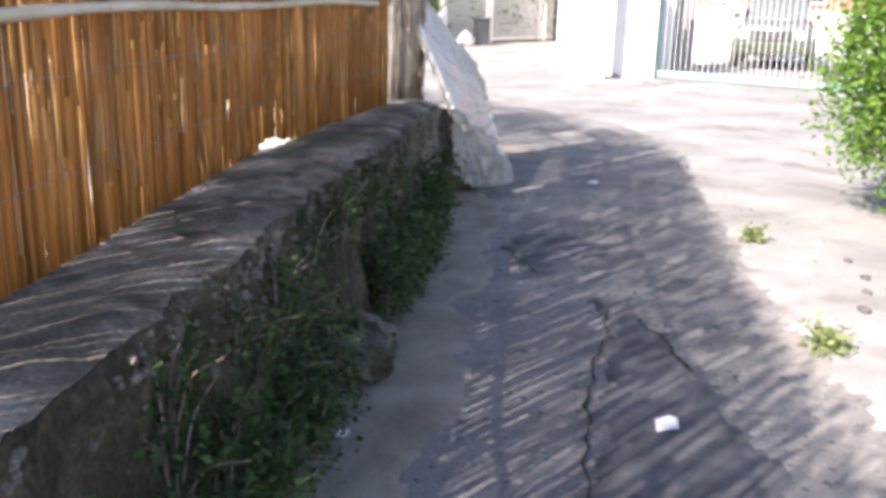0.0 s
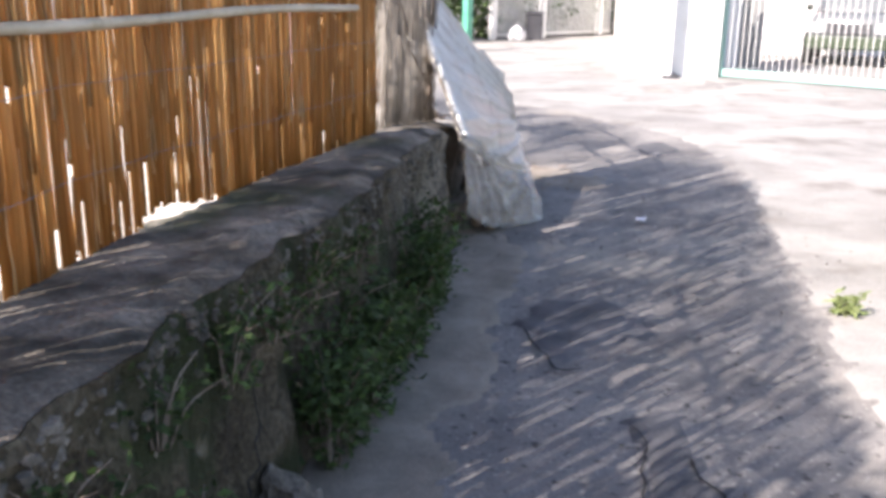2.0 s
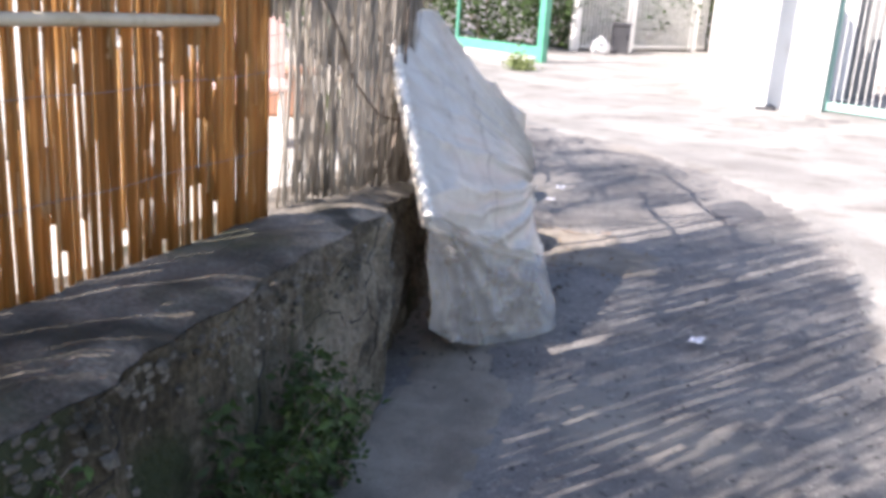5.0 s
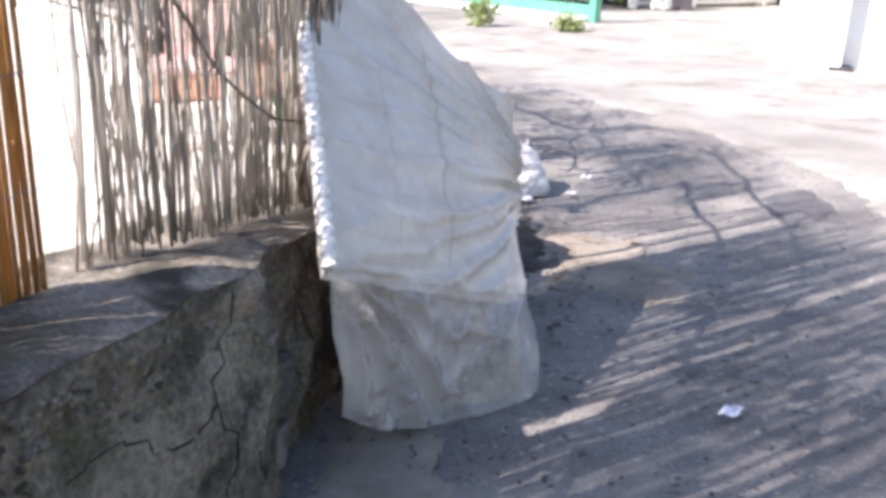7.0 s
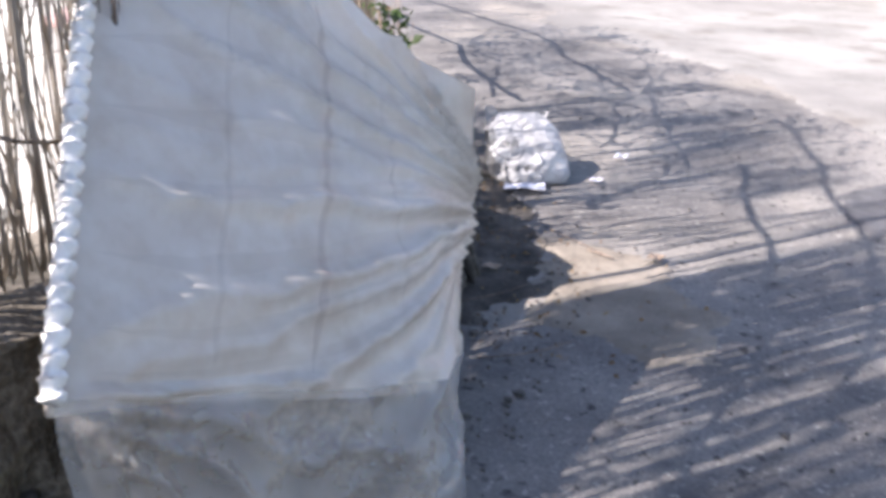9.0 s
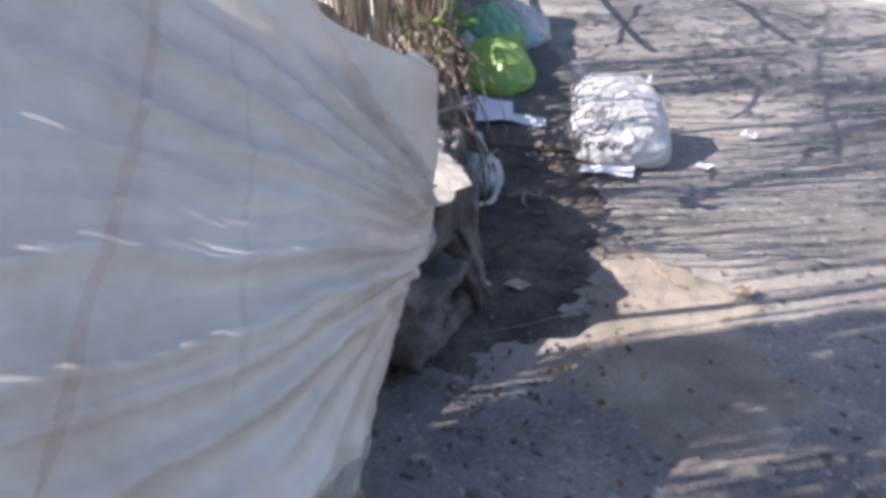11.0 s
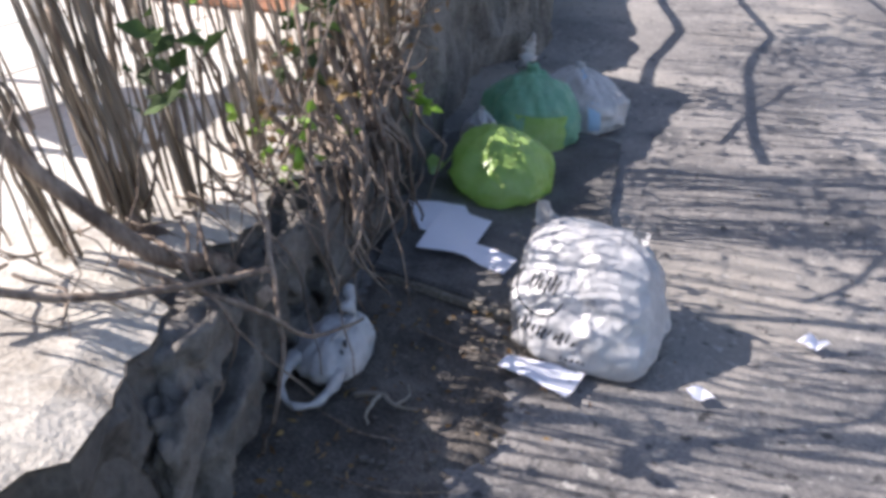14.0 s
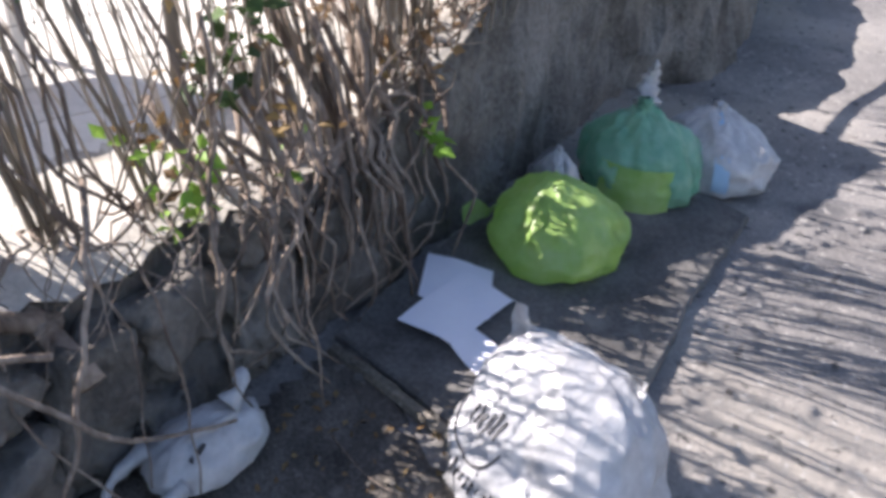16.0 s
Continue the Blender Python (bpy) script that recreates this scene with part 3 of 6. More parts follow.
BLOCKS = [  # along, height, size, turn, out
    (8.24, 0.12, (0.14, 0.17, 0.13), 12, 0.06), (8.7, 0.16, (0.06, 0.12, 0.18), 42, -0.03), (8.36, 0.05, (0.07, 0.08, 0.06), 5, 0.04),
    (8.82, 0.1, (0.1, 0.15, 0.12), 38, -0.05), (8.8, 0.31, (0.09, 0.15, 0.08), 44, -0.07), (9.02, 0.2, (0.09, 0.1, 0.17), 30, -0.07), (9.16, 0.07, (0.09, 0.11, 0.08), 45, -0.04),
    (9.2, 0.26, (0.08, 0.11, 0.11), 36, -0.06), (9.4, 0.14, (0.08, 0.12, 0.15), 40, -0.06), (9.42, 0.35, (0.07, 0.1, 0.06), 35, -0.08), (9.6, 0.22, (0.07, 0.1, 0.18), 38, -0.07),
    (8.0, 0.1, (0.08, 0.11, 0.09), 8, -0.02), (7.85, 0.3, (0.07, 0.1, 0.08), -8, -0.03), (6.42, 0.5, (0.07, 0.1, 0.08), 20, -0.03), (6.45, 0.28, (0.085, 0.12, 0.1), -10, -0.03), (6.44, 0.1, (0.08, 0.11, 0.09), 14, -0.03)]
plate = part("stone", rock((0.045, 0.12, 0.2), 5.2, 0.35, 4), STONE, wall, "leaning grey plate of broken render", True)
plate.matrix_basis = pose(0.055, 8.5, 0.21, 0, -20, 38)
for k, (yv, zc, size, turn, out) in enumerate(BLOCKS):
    rubble(yv, zc, size, turn, k, out)

# ---------------------------------------------------------------- reed fences
FENCE = [(-1.22, -2.4), (-0.98, 1.0), (-0.96, 1.87), (-0.83, 3.7), (-0.6, 4.88), (-0.38, 5.94), (-0.21, 7.08), (-0.28, 7.6), (-0.5, 8.66), (-0.66, 9.3), (-0.98, 9.86), (-1.5, 10.5), (-2.1, 11.3), (-2.4, 12.0), (-3.5, 13.0), (-6.2, 15.3)]
fx = along(FENCE, 0.001)


def fence_at(y):
    i = int(np.searchsorted(fx[:, 1], y))
    i = min(max(i, 3), len(fx) - 4)
    d = fx[i + 3] - fx[i - 3]
    d = d / np.linalg.norm(d)
    return fx[i], d


def reed(y, z0, z1, r, lean, off, r2, bend=0.01, sides=4, n=6):
    """One cane on the fence line, gently crooked, so that the slits between neighbours open and close."""
    p, d = fence_at(y)
    nrm = np.array([d[1], -d[0]])
    pts, radii = [], []
    ph = rng.uniform(0, 50)
    for k in range(n):
        s = k / (n - 1)
        a = s * (z1 - z0) * lean + bend * 1.6 * nz(ph, s * 2.6, y, 1.0)
        o = off + bend * nz(ph + 9, s * 2.2, y, 1.0)
        pts.append((p[0] + d[0] * a + nrm[0] * o, p[1] + d[1] * a + nrm[1] * o, z0 + s * (z1 - z0)))
        radii.append(r + (r2 - r) * s)
    return tube(pts, radii, sides)


golden = thing("reed_fence", "golden-brown reed screen fence standing on the roadside wall", "fence")
mass, singles, sheaths = [], [], []
y, r = -2.3, 0.006
while y < 5.9:
    r_next = rng.uniform(0.0048, 0.0085)
    gap = max(0.0, rng.gauss(0.0, 0.004)) + (rng.uniform(0.01, 0.017) if rng.random() < 0.3 else 0)
    gap = min(gap, 0.003) if y > 5.6 else gap
    z0 = 0.752 + rng.uniform(-0.01, 0.012)
    if 3.82 < y < 4.3:
        z0 += 0.012 + 0.06 * min(1.0, (y - 3.82) / 0.12) * (4.3 - y) / 0.4
    geo = reed(y, z0, float(np.interp(y, (0.5, 1.5, 3.5, 6.0), (2.82, 2.95, 3.26, 3.18))) + rng.uniform(-0.09, 0.09), r, rng.gauss(-0.003, 0.0022), rng.uniform(-0.004, 0.004), r * 0.85, 0.0035)
    (singles if 2.4 < y < 5.93 and len(singles) < 290 else mass).append(geo)
    if rng.random() < 0.22:
        zz = z0 + rng.uniform(0, 1.2)
        mass.append(reed(y + rng.uniform(-0.008, 0.008), zz, min(3.1, zz + rng.uniform(0.6, 2.0)), r * 0.9, rng.gauss(0, 0.012), -0.014, r * 0.6, 0.012))
    if gap > 0.002:
        zz = z0 + rng.uniform(-0.15, 0.2)
        while zz < 2.95:
            low = zz < 1.6
            ln = rng.uniform(0.15, 0.7) if low else rng.uniform(0.08, 0.3)
            wide = gap * rng.uniform(0.3, 0.52) + 0.001 if low else gap / 2 + 0.002
            mass.append(reed(y + r * 0.8 + gap / 2 + rng.uniform(-0.2, 0.2) * gap, max(z0, zz), min(3.05, zz + ln), wide, rng.gauss(-0.002, 0.005), rng.uniform(-0.004, 0.004), wide * 0.7, 0.004, 5, 4))
            zz += ln + (rng.uniform(-0.05, 0.05) if low else rng.uniform(0.06, 0.34))
    # Pale strips on the front also paint the bright slits between canes.
    for k in range(2):
        if rng.random() < 0.62:
            zz = z0 + rng.uniform(0.0, 1.1)
            sheaths.append(reed(y + rng.uniform(-0.006, 0.006), zz, zz + rng.uniform(0.05, 0.32), rng.uniform(0.002, 0.0048), rng.gauss(0, 0.012), 0.007, 0.0012, 0.004, 4, 4))
    y += (r + r_next) * 0.8 + gap
    r = r_next
part("sheath_mass", joined(sheaths), REED_PALE_AND_SLIT, golden, "pale split reed sheaths, also drawn for bright slits of light", True, "stuff")
for geo in singles:
    part("reed", geo, REED, golden, smooth=True)
part("reed_mass", joined(mass), REED_JOINED, golden, "dense golden reeds wired side by side", True, "stuff")
for z, r, zz in ((1.36, 0.016, 0.0), (2.35, 0.009, 0.0)):
    pts = []
    for yv in np.linspace(-2.3, 5.6, 30):
        p, d = fence_at(yv)
        pts.append((p[0] + d[1] * 0.024, p[1] - d[0] * 0.024, z + 0.008 * math.sin(yv * 3.0) + 0.012 * yv * 0.4))
    part("rail", tube(pts, [r * (1 + 0.1 * math.sin(i * 2.1)) for i in range(30)], 8), CANE, golden, "pale cane rail", True)
for z in (0.98, 1.22, 1.62, 1.95, 2.6):
    pts = []
    for yv in np.linspace(-2.3, 5.9, 80):
        p, d = fence_at(yv)
        pts.append((p[0] + d[1] * 0.011, p[1] - d[0] * 0.011, z + 0.004 * math.sin(yv * 13.0)))
    part("tie_wire", tube(pts, 0.0012, 4), WIRE, golden, "thin steel tie wire")

# the weathered stretch
grey = thing("weathered_reed_fence", "grey weathered reed screen with gaps, tied to wire mesh", "fence")
y, count, mass = 6.015, 0, []
while y < 7.66:
    r = rng.uniform(0.003, 0.0062)
    z0 = terrace_z(y) + 0.015 + rng.uniform(-0.01, 0.05)
    geo = reed(y, z0, z0 + rng.uniform(1.9, 2.3), r, rng.gauss(-0.01, 0.03), rng.uniform(-0.01, 0.01)  , r * 0.6, 0.016)
    if count < 240:
        part("reed", geo, REED_GREY, grey, smooth=True)
    else:
        mass.append(geo)
    count += 1
    y += 2 * r + max(0, rng.gauss(0.002, 0.0055)) + (rng.uniform(0.008, 0.024) if rng.random() < (0.2 if y > 6.7 else 0.1) else 0)
# From 330 on, extra reeds hidden behind the mattress, added to block sun.
for k in range(500):
    yv = rng.uniform(6.03, 7.66) if k < 330 else rng.uniform(7.1, 7.66)
    z0 = terrace_z(yv) + rng.choice([0.02, 0.05, 0.5, 0.9])
    mass.append(reed(yv, z0, z0 + rng.uniform(0.5, 1.5), rng.uniform(0.002, 0.0045), rng.gauss(0, 0.1), rng.uniform(-0.03, 0.02), 0.001, 0.03))
part("reed_mass", joined(mass), REED_GREY_JOINED, grey, "loose broken grey reeds", True, "stuff")
for z, r, y1 in ((1.72, 0.014, 8.9), (2.2, 0.013, 9.6)):
    pts = []
    for yv in np.linspace(5.97, y1, 22):
        p, d = fence_at(yv)
        pts.append((p[0] - d[1] * 0.03, p[1] + d[0] * 0.03, z + 0.05 * nz(yv * 2, z, 1, 1.0) + 0.06 * (yv - 6)))
    part("rail", tube(pts, [r * (1 + 0.12 * math.sin(i * 1.7)) for i in range(22)], 8), POST_WOOD, grey, "crooked grey branch used as a rail", True)
# Reeds above the view, added to darken the road and close a light gap.
upper = []
for k in range(190):
    yv = 6.03 + 1.63 * rng.random()
    if nz(yv * 9, 0.4, 2.0, 1.0) < -0.12:
        continue
    z0 = rng.uniform(1.42, 1.7)
    upper.append(reed(yv, z0, z0 + rng.uniform(1.2, 1.55), rng.uniform(0.004, 0.008), rng.gauss(0, 0.025), rng.uniform(-0.02, 0.02), 0.003, 0.015))
for k in range(16):
    upper.append(reed(5.88 + 0.01 * k, 1.36 + rng.uniform(0, 0.08), 3.0 + rng.uniform(-0.1, 0.1), rng.uniform(0.005, 0.007), 0.0, rng.uniform(-0.02, 0.0), 0.004, 0.006))
part("reed_mass", joined(upper), REED_GREY_JOINED, grey, "unseen upper grey reeds, added to shade the road", True, "stuff")
# Spaced thicker canes, added so that their shadows stripe the road.
for k, yv in enumerate(np.arange(6.98, 8.1, 0.056)):
    yv = float(yv) + rng.gauss(0, 0.012)
    part("reed", reed(yv, 1.0 if yv < 7.66 else 1.3, 2.5 + rng.uniform(-0.2, 0.2), rng.uniform(0.006, 0.0095), rng.gauss(0, 0.02), rng.uniform(-0.03, 0.0), 0.004, 0.012), REED_GREY, grey, smooth=True)
# Hidden reeds added to stop sun spots on mattress and road.
closer = []
for k in range(150):
    yv = rng.choice([6.98, 7.04, 7.12, 7.17, 7.24, 7.33, 7.38, 7.47, 7.55, 7.6]) + rng.gauss(0, 0.008)
    z0 = terrace_z(yv) + rng.uniform(0.0, 0.85)
    closer.append(reed(yv, z0, z0 + rng.uniform(0.6, 1.5), rng.uniform(0.003, 0.006), rng.gauss(0, 0.03), rng.uniform(-0.04, -0.01), 0.002, 0.015))
part("reed_mass", joined(closer), REED_GREY_JOINED, grey, "hidden grey reeds behind the mattress, added to block sun", True, "stuff")
# a vine stem trailing across the weathered stretch
for a in ([(6.0, 1.75), (6.2, 1.5), (6.45, 1.22), (6.7, 1.02), (6.95, 0.95), (7.2, 0.9)], [(6.05, 2.1), (6.4, 1.9), (6.8, 1.7), (7.3, 1.62)], [(6.9, 0.75), (7.0, 1.1), (7.02, 1.5), (7.1, 2.0)]):
    pts = []
    for yv, z in catmull(a, 18):
        p, d = fence_at(yv)
        pts.append((p[0] + 0.02 + 0.01 * math.sin(yv * 20), p[1], z))
    part("vine_stem", tube(pts, [0.007 - 0.0002 * i for i in range(18)], 5), BARK, grey, "dark dry vine stem", True)

# ragged stretch past the mattress: bunches of broken cane hanging over the wall
ragged = thing("ragged_reed_fence", "broken ragged reed screen, dry grey-brown canes in bunches", "fence")
bunches = [(7.96, 0.05, 3, 0.2, 0.9), (8.14, 0.04, 8, 0.24, 0.6), (8.3, 0.045, 18, 0.24, 0.3), (8.48, 0.03, 8, 0.24, 0.1), (8.66, 0.03, 9, 0.22, 0.0), (8.84, 0.045, 34, 0.2, 0.0), (9.0, 0.03, 20, 0.18, 0.0),
           (9.22, 0.02, 9, 0.26, 0.0), (9.36, 0.02, 5, 0.3, 0.0), (9.5, 0.02, 5, 0.28, 0.0), (9.66, 0.04, 8, 0.3, 0.0), (9.9, 0.04, 2, 0.1, 0.1)]
for yc, spread, cnt, lean, lift in bunches:
    geo = []
    for k in range(cnt):
        yv = rng.gauss(yc, spread * 0.7)
        z0 = terrace_z(yv) + lift + rng.uniform(-0.02, 0.06) * (1 + 5 * lift)
        part("cane", reed(yv, z0, z0 + rng.uniform(0.8, 2.1), rng.uniform(0.0025, 0.0062), -lean * rng.uniform(0.3, 1.4) + rng.gauss(0, 0.05), rng.gauss(0, 0.03), 0.0015, 0.018), CANE_DRY, ragged, smooth=True)
# High reeds, mostly out of view, added for their shade on the road.
geo = []
for k in range(1450):
    yv = rng.uniform(8.35, 14.5) if k < 1250 else rng.uniform(8.35, 9.9)
    if (nz(yv * 3, 1.3, 0, 1.0) < -0.1 and 8.9 < yv < 9.25) or (yv < 9.7 and rng.random() < 0.35) or (yv > 10.25 and rng.random() < 0.55):
        continue
    z0 = terrace_z(yv) + (rng.uniform(1.2, 1.55) if yv < 8.75 else rng.uniform(0.7, 1.2) if yv < 9.25 else rng.uniform(0.95, 1.4) if yv < 9.8 else rng.uniform(0.1, 0.7) if yv < 10.25 else rng.uniform(0.2, 1.3))
    geo.append(reed(yv, z0, rng.uniform(1.9, 2.7), rng.uniform(0.003, 0.007), rng.gauss(0, 0.08), rng.gauss(0, 0.03), 0.002, 0.03))
part("reed_mass", joined(geo), REED_GREY_JOINED, ragged, "upper weathered reeds, mostly unseen, added to shade the road", True, "stuff")

thin = []
for k in range(90):
    yv = rng.choice([8.36, 8.5, 8.74, 8.86, 8.98, 9.12, 9.24, 9.45, 9.58, 9.7, 9.8]) + rng.gauss(0, 0.045)
    z0 = terrace_z(yv) + rng.uniform(0.0, 0.5)
    thin.append(reed(yv, z0, z0 + rng.uniform(0.5, 1.5), rng.uniform(0.0016, 0.0034), -rng.uniform(0.05, 0.35), rng.gauss(-0.02, 0.04), 0.001, 0.02))
part("reed_mass", joined(thin), REED_GREY_JOINED, ragged, "thin grey broken reeds", True, "stuff")
for z, r in ((0.72, 0.022), (1.15, 0.018), (1.9, 0.016)):
    pts = []
    for yv in np.linspace(10.35, 14.5, 24):
        p, d = fence_at(yv)
        pts.append((p[0] - d[1] * 0.02, p[1] + d[0] * 0.02, z + 0.02 * nz(yv, z, 1, 2.0)))
    part("rail", tube(pts, r, 8), POST_WOOD, ragged, "grey wooden rail", True)
# wire mesh behind the ragged stretch
net = thing("wire_mesh", "light rusty wire mesh stretched behind the reeds", "wire mesh")
for z in np.arange(0.62, 2.6, 0.1):
    part("wire", tube([(fence_at(yv)[0][0] - 0.12, fence_at(yv)[0][1] - 0.06, z + 0.01 * math.sin(yv * 7)) for yv in np.arange(6.1, 10.2, 0.2)], 0.0014, 4), WIRE, net)
for yv in np.arange(6.1, 10.2, 0.1):
    p, d = fence_at(yv)
    part("wire", tube([(p[0] - 0.12, p[1] - 0.06, 0.45 if yv > 7.6 else 0.74), (p[0] - 0.11, p[1] - 0.05, 1.5), (p[0] - 0.12, p[1] - 0.06, 2.6)], 0.0014, 4), WIRE, net)
for yv in (7.75, 9.35, 10.2):
    p, d = fence_at(yv)
    part("stake", tube([(p[0] - 0.1, p[1] - 0.05, terrace_z(yv) - 0.1), (p[0] - 0.1, p[1] - 0.05, 1.5), (p[0] - 0.11, p[1] - 0.05, 2.6)], 0.016, 8), POST_WOOD, net, "thin wooden stake", True)

# ---------------------------------------------------------------- vines at the broken wall
def stem(thing_, pts, r0, r1, name="stem", wob=0.012, n=16, mat=None):
    p = catmull(pts, n)
    q = [(a[0] + wob * nz(a[0], a[1], a[2], 7.0), a[1] + wob * nz(a[1], a[2], a[0], 7.0), a[2] + wob * nz(a[2], a[0], 1, 7.0)) for a in p]
    return part(name, tube(q, [r0 + (r1 - r0) * i / (n - 1) for i in range(n)], 7), mat or BARK, thing_, smooth=True)


def leaf_geo(centres, count, spread, length, r):
    geo = []
    for c in centres:
        for k in range(count):
            a = (c[0] + r.gauss(0, spread), c[1] + r.gauss(0, spread), c[2] + r.gauss(0, spread * 0.8))
            geo.append(leaf(a, (r.uniform(-1, 1), r.uniform(-1, 1), r.uniform(-0.4, 0.8)), length * r.uniform(0.6, 1.2), length * r.uniform(0.45, 0.7), r))
    return joined(geo)


vine = thing("pruned_vine", "old pruned climbing vine with a thick sawn branch", "vine")
stem(vine, [(-0.42, 9.0, 0.35), (-0.315, 8.8, 0.483), (-0.424, 8.645, 0.652), (-0.43, 8.53, 0.8), (-0.474, 8.4, 0.843)], 0.022, 0.018, "branch", 0.004)
stem(vine, [(-0.3, 9.05, 0.28), (-0.42, 8.95, 0.38), (-0.52, 8.84, 0.46), (-0.56, 8.78, 0.62), (-0.58, 8.74, 0.95)], 0.03, 0.012, "trunk", 0.006)
stem(vine, [(-0.5, 8.84, 0.45), (-0.6, 8.86, 0.62), (-0.62, 8.87, 0.9), (-0.6, 8.82, 1.4)], 0.014, 0.006)
stem(vine, [(-0.3, 8.42, 0.44), (-0.34, 8.44, 0.66), (-0.36, 8.4, 0.85), (-0.42, 8.34, 1.15), (-0.45, 8.3, 1.6)], 0.009, 0.005, "pale_shoot", 0.008, 16, CANE)
stem(vine, [(-0.36, 8.32, 0.62), (-0.28, 8.52, 0.5), (-0.2, 8.78, 0.47), (-0.2, 9.0, 0.44)], 0.011, 0.007, "runner", 0.008)
part("leaves", leaf_geo([(-0.47, 8.4, 0.9), (-0.46, 8.44, 0.95), (-0.5, 8.34, 0.86)], 9, 0.03, 0.055, rng), LEAF_BRIGHT, vine, "fresh green leaves")

tangle = thing("dry_creeper", "tangle of dry brown creeper stems over the wall", "creeper")
for k in range(46):
    s = rng.random()
    x0, y0 = -0.62 - 0.38 * s + rng.gauss(0, 0.03), 9.42 + 0.5 * s + rng.gauss(0, 0.05)
    out = rng.uniform(0.02, 0.12)
    stem(tangle, [(x0 - 0.1, y0 - rng.uniform(0, 0.15), rng.uniform(0.5, 0.85)), (x0, y0, 0.48), (x0 + out, y0 - 0.02, 0.4), (x0 + out + 0.05, y0 + rng.uniform(-0.12, 0.06), rng.uniform(0.15, 0.28)),
                  (x0 + out + rng.uniform(0, 0.08), y0 + rng.uniform(-0.16, 0.08), rng.uniform(0.01, 0.14))], rng.uniform(0.006, 0.013), 0.003, "stem", 0.03, 12)
for k in range(26):
    yv = rng.uniform(8.5, 9.4)
    p, d = fence_at(yv)
    stem(tangle, [(p[0], p[1], terrace_z(yv) + 0.04), (p[0] + rng.uniform(0.08, 0.2), p[1] + rng.uniform(-0.1, 0.1), terrace_z(yv) + rng.uniform(0.03, 0.12)),
                  (p[0] + rng.uniform(0.2, 0.34), p[1] + rng.uniform(-0.15, 0.2), terrace_z(yv) + rng.uniform(-0.1, 0.06))], rng.uniform(0.002, 0.005), 0.0012, "twig", 0.03, 9)
stem(tangle, [(-0.3, 8.72, 0.5), (-0.2, 8.95, 0.36), (-0.2, 9.1, 0.22), (-0.26, 9.3, 0.16)], 0.008, 0.004, "twig", 0.01)
stem(tangle, [(-0.5, 9.1, 0.62), (-0.3, 9.05, 0.42), (-0.16, 9.0, 0.22), (-0.1, 8.9, 0.03)], 0.007, 0.005, "twig", 0.02)
stem(tangle, [(-0.62, 9.35, 0.85), (-0.52, 9.32, 0.5), (-0.42, 9.3, 0.25), (-0.4, 9.35, 0.04)], 0.007, 0.004, "twig", 0.02)
part("dry_leaves", leaf_geo([(-0.75, 9.5, 0.6), (-0.85, 9.6, 0.75), (-0.7, 9.35, 0.7), (-0.6, 9.25, 0.6), (-0.95, 9.85, 0.7), (-0.72, 9.45, 0.9)], 16, 0.07, 0.045, rng), LEAF_DRY, tangle, "withered brown leaves")
part("green_leaves", leaf_geo([(-0.82, 9.89, 0.44), (-0.82, 9.9, 0.46)], 9, 0.025, 0.05, rng), LEAF_BRIGHT, tangle, "small fresh green sprout")
for k in range(8):
    yv = rng.uniform(8.45, 9.45)
    p, d = fence_at(yv)
    zt, a = terrace_z(yv), rng.uniform(0.16, 0.3)
    stem(tangle, [(p[0] + 0.1, p[1], zt + 0.05), (p[0] + a, p[1] + rng.uniform(-0.05, 0.1), zt + rng.uniform(0.0, 0.06)), (p[0] + a + 0.12, p[1] + rng.uniform(-0.1, 0.15), zt - rng.uniform(0.1, 0.2)),
                  (p[0] + a + rng.uniform(0.14, 0.22), p[1] + rng.uniform(-0.15, 0.2), rng.uniform(0.03, 0.14))], rng.uniform(0.003, 0.008), 0.002, "hanging_stem", 0.025, 12)
for k in range(10):
    yv = rng.uniform(8.3, 9.3)
    p, d = fence_at(yv)
    a, zt = rng.uniform(0.2, 0.5), terrace_z(yv)
    stem(tangle, [(p[0] + 0.02, p[1], zt + rng.uniform(0.3, 0.6)), (p[0] + 0.06, p[1] + a * 0.3, zt + rng.uniform(0.08, 0.2)), (p[0] + 0.08, p[1] + a * 0.6, zt + rng.uniform(0.03, 0.12)), (p[0] + 0.03, p[1] + a, zt + rng.uniform(0.2, 0.55))],
         rng.uniform(0.003, 0.006), 0.002, "looped_stem", 0.03, 14)
part("yellow_leaves", leaf_geo([(-0.62, 9.25, 0.55), (-0.6, 9.2, 0.62), (-0.6, 9.05, 0.95), (-0.62, 9.5, 0.5)], 6, 0.035, 0.045, rng), LEAF_BRIGHT, tangle, "yellow-green leaves")

part("young_leaves", leaf_geo([(-0.34, 8.868, 0.865), (-0.37, 8.88, 0.91), (-0.33, 8.84, 0.83)], 8, 0.03, 0.07, rng), LEAF_DARK, tangle, "young green leaves on a thin shoot")
part("young_leaves", leaf_geo([(-0.665, 9.395, 0.8), (-0.68, 9.42, 0.87), (-0.66, 9.37, 0.74), (-0.65, 9.36, 0.7)], 9, 0.035, 0.065, rng), LEAF_DARK, tangle, "young green leaves on a thin shoot")
part("yellow_leaves", leaf_geo([(-0.539, 9.29, 0.53), (-0.55, 9.3, 0.58), (-0.52, 9.27, 0.49), (-0.56, 9.27, 0.47)], 4, 0.03, 0.055, rng), LEAF_BRIGHT, tangle, "yellow-green leaves")
stem(tangle, [(-0.5, 8.86, 0.5), (-0.4, 8.87, 0.7), (-0.34, 8.868, 0.86)], 0.005, 0.002, "shoot", 0.01, 10)
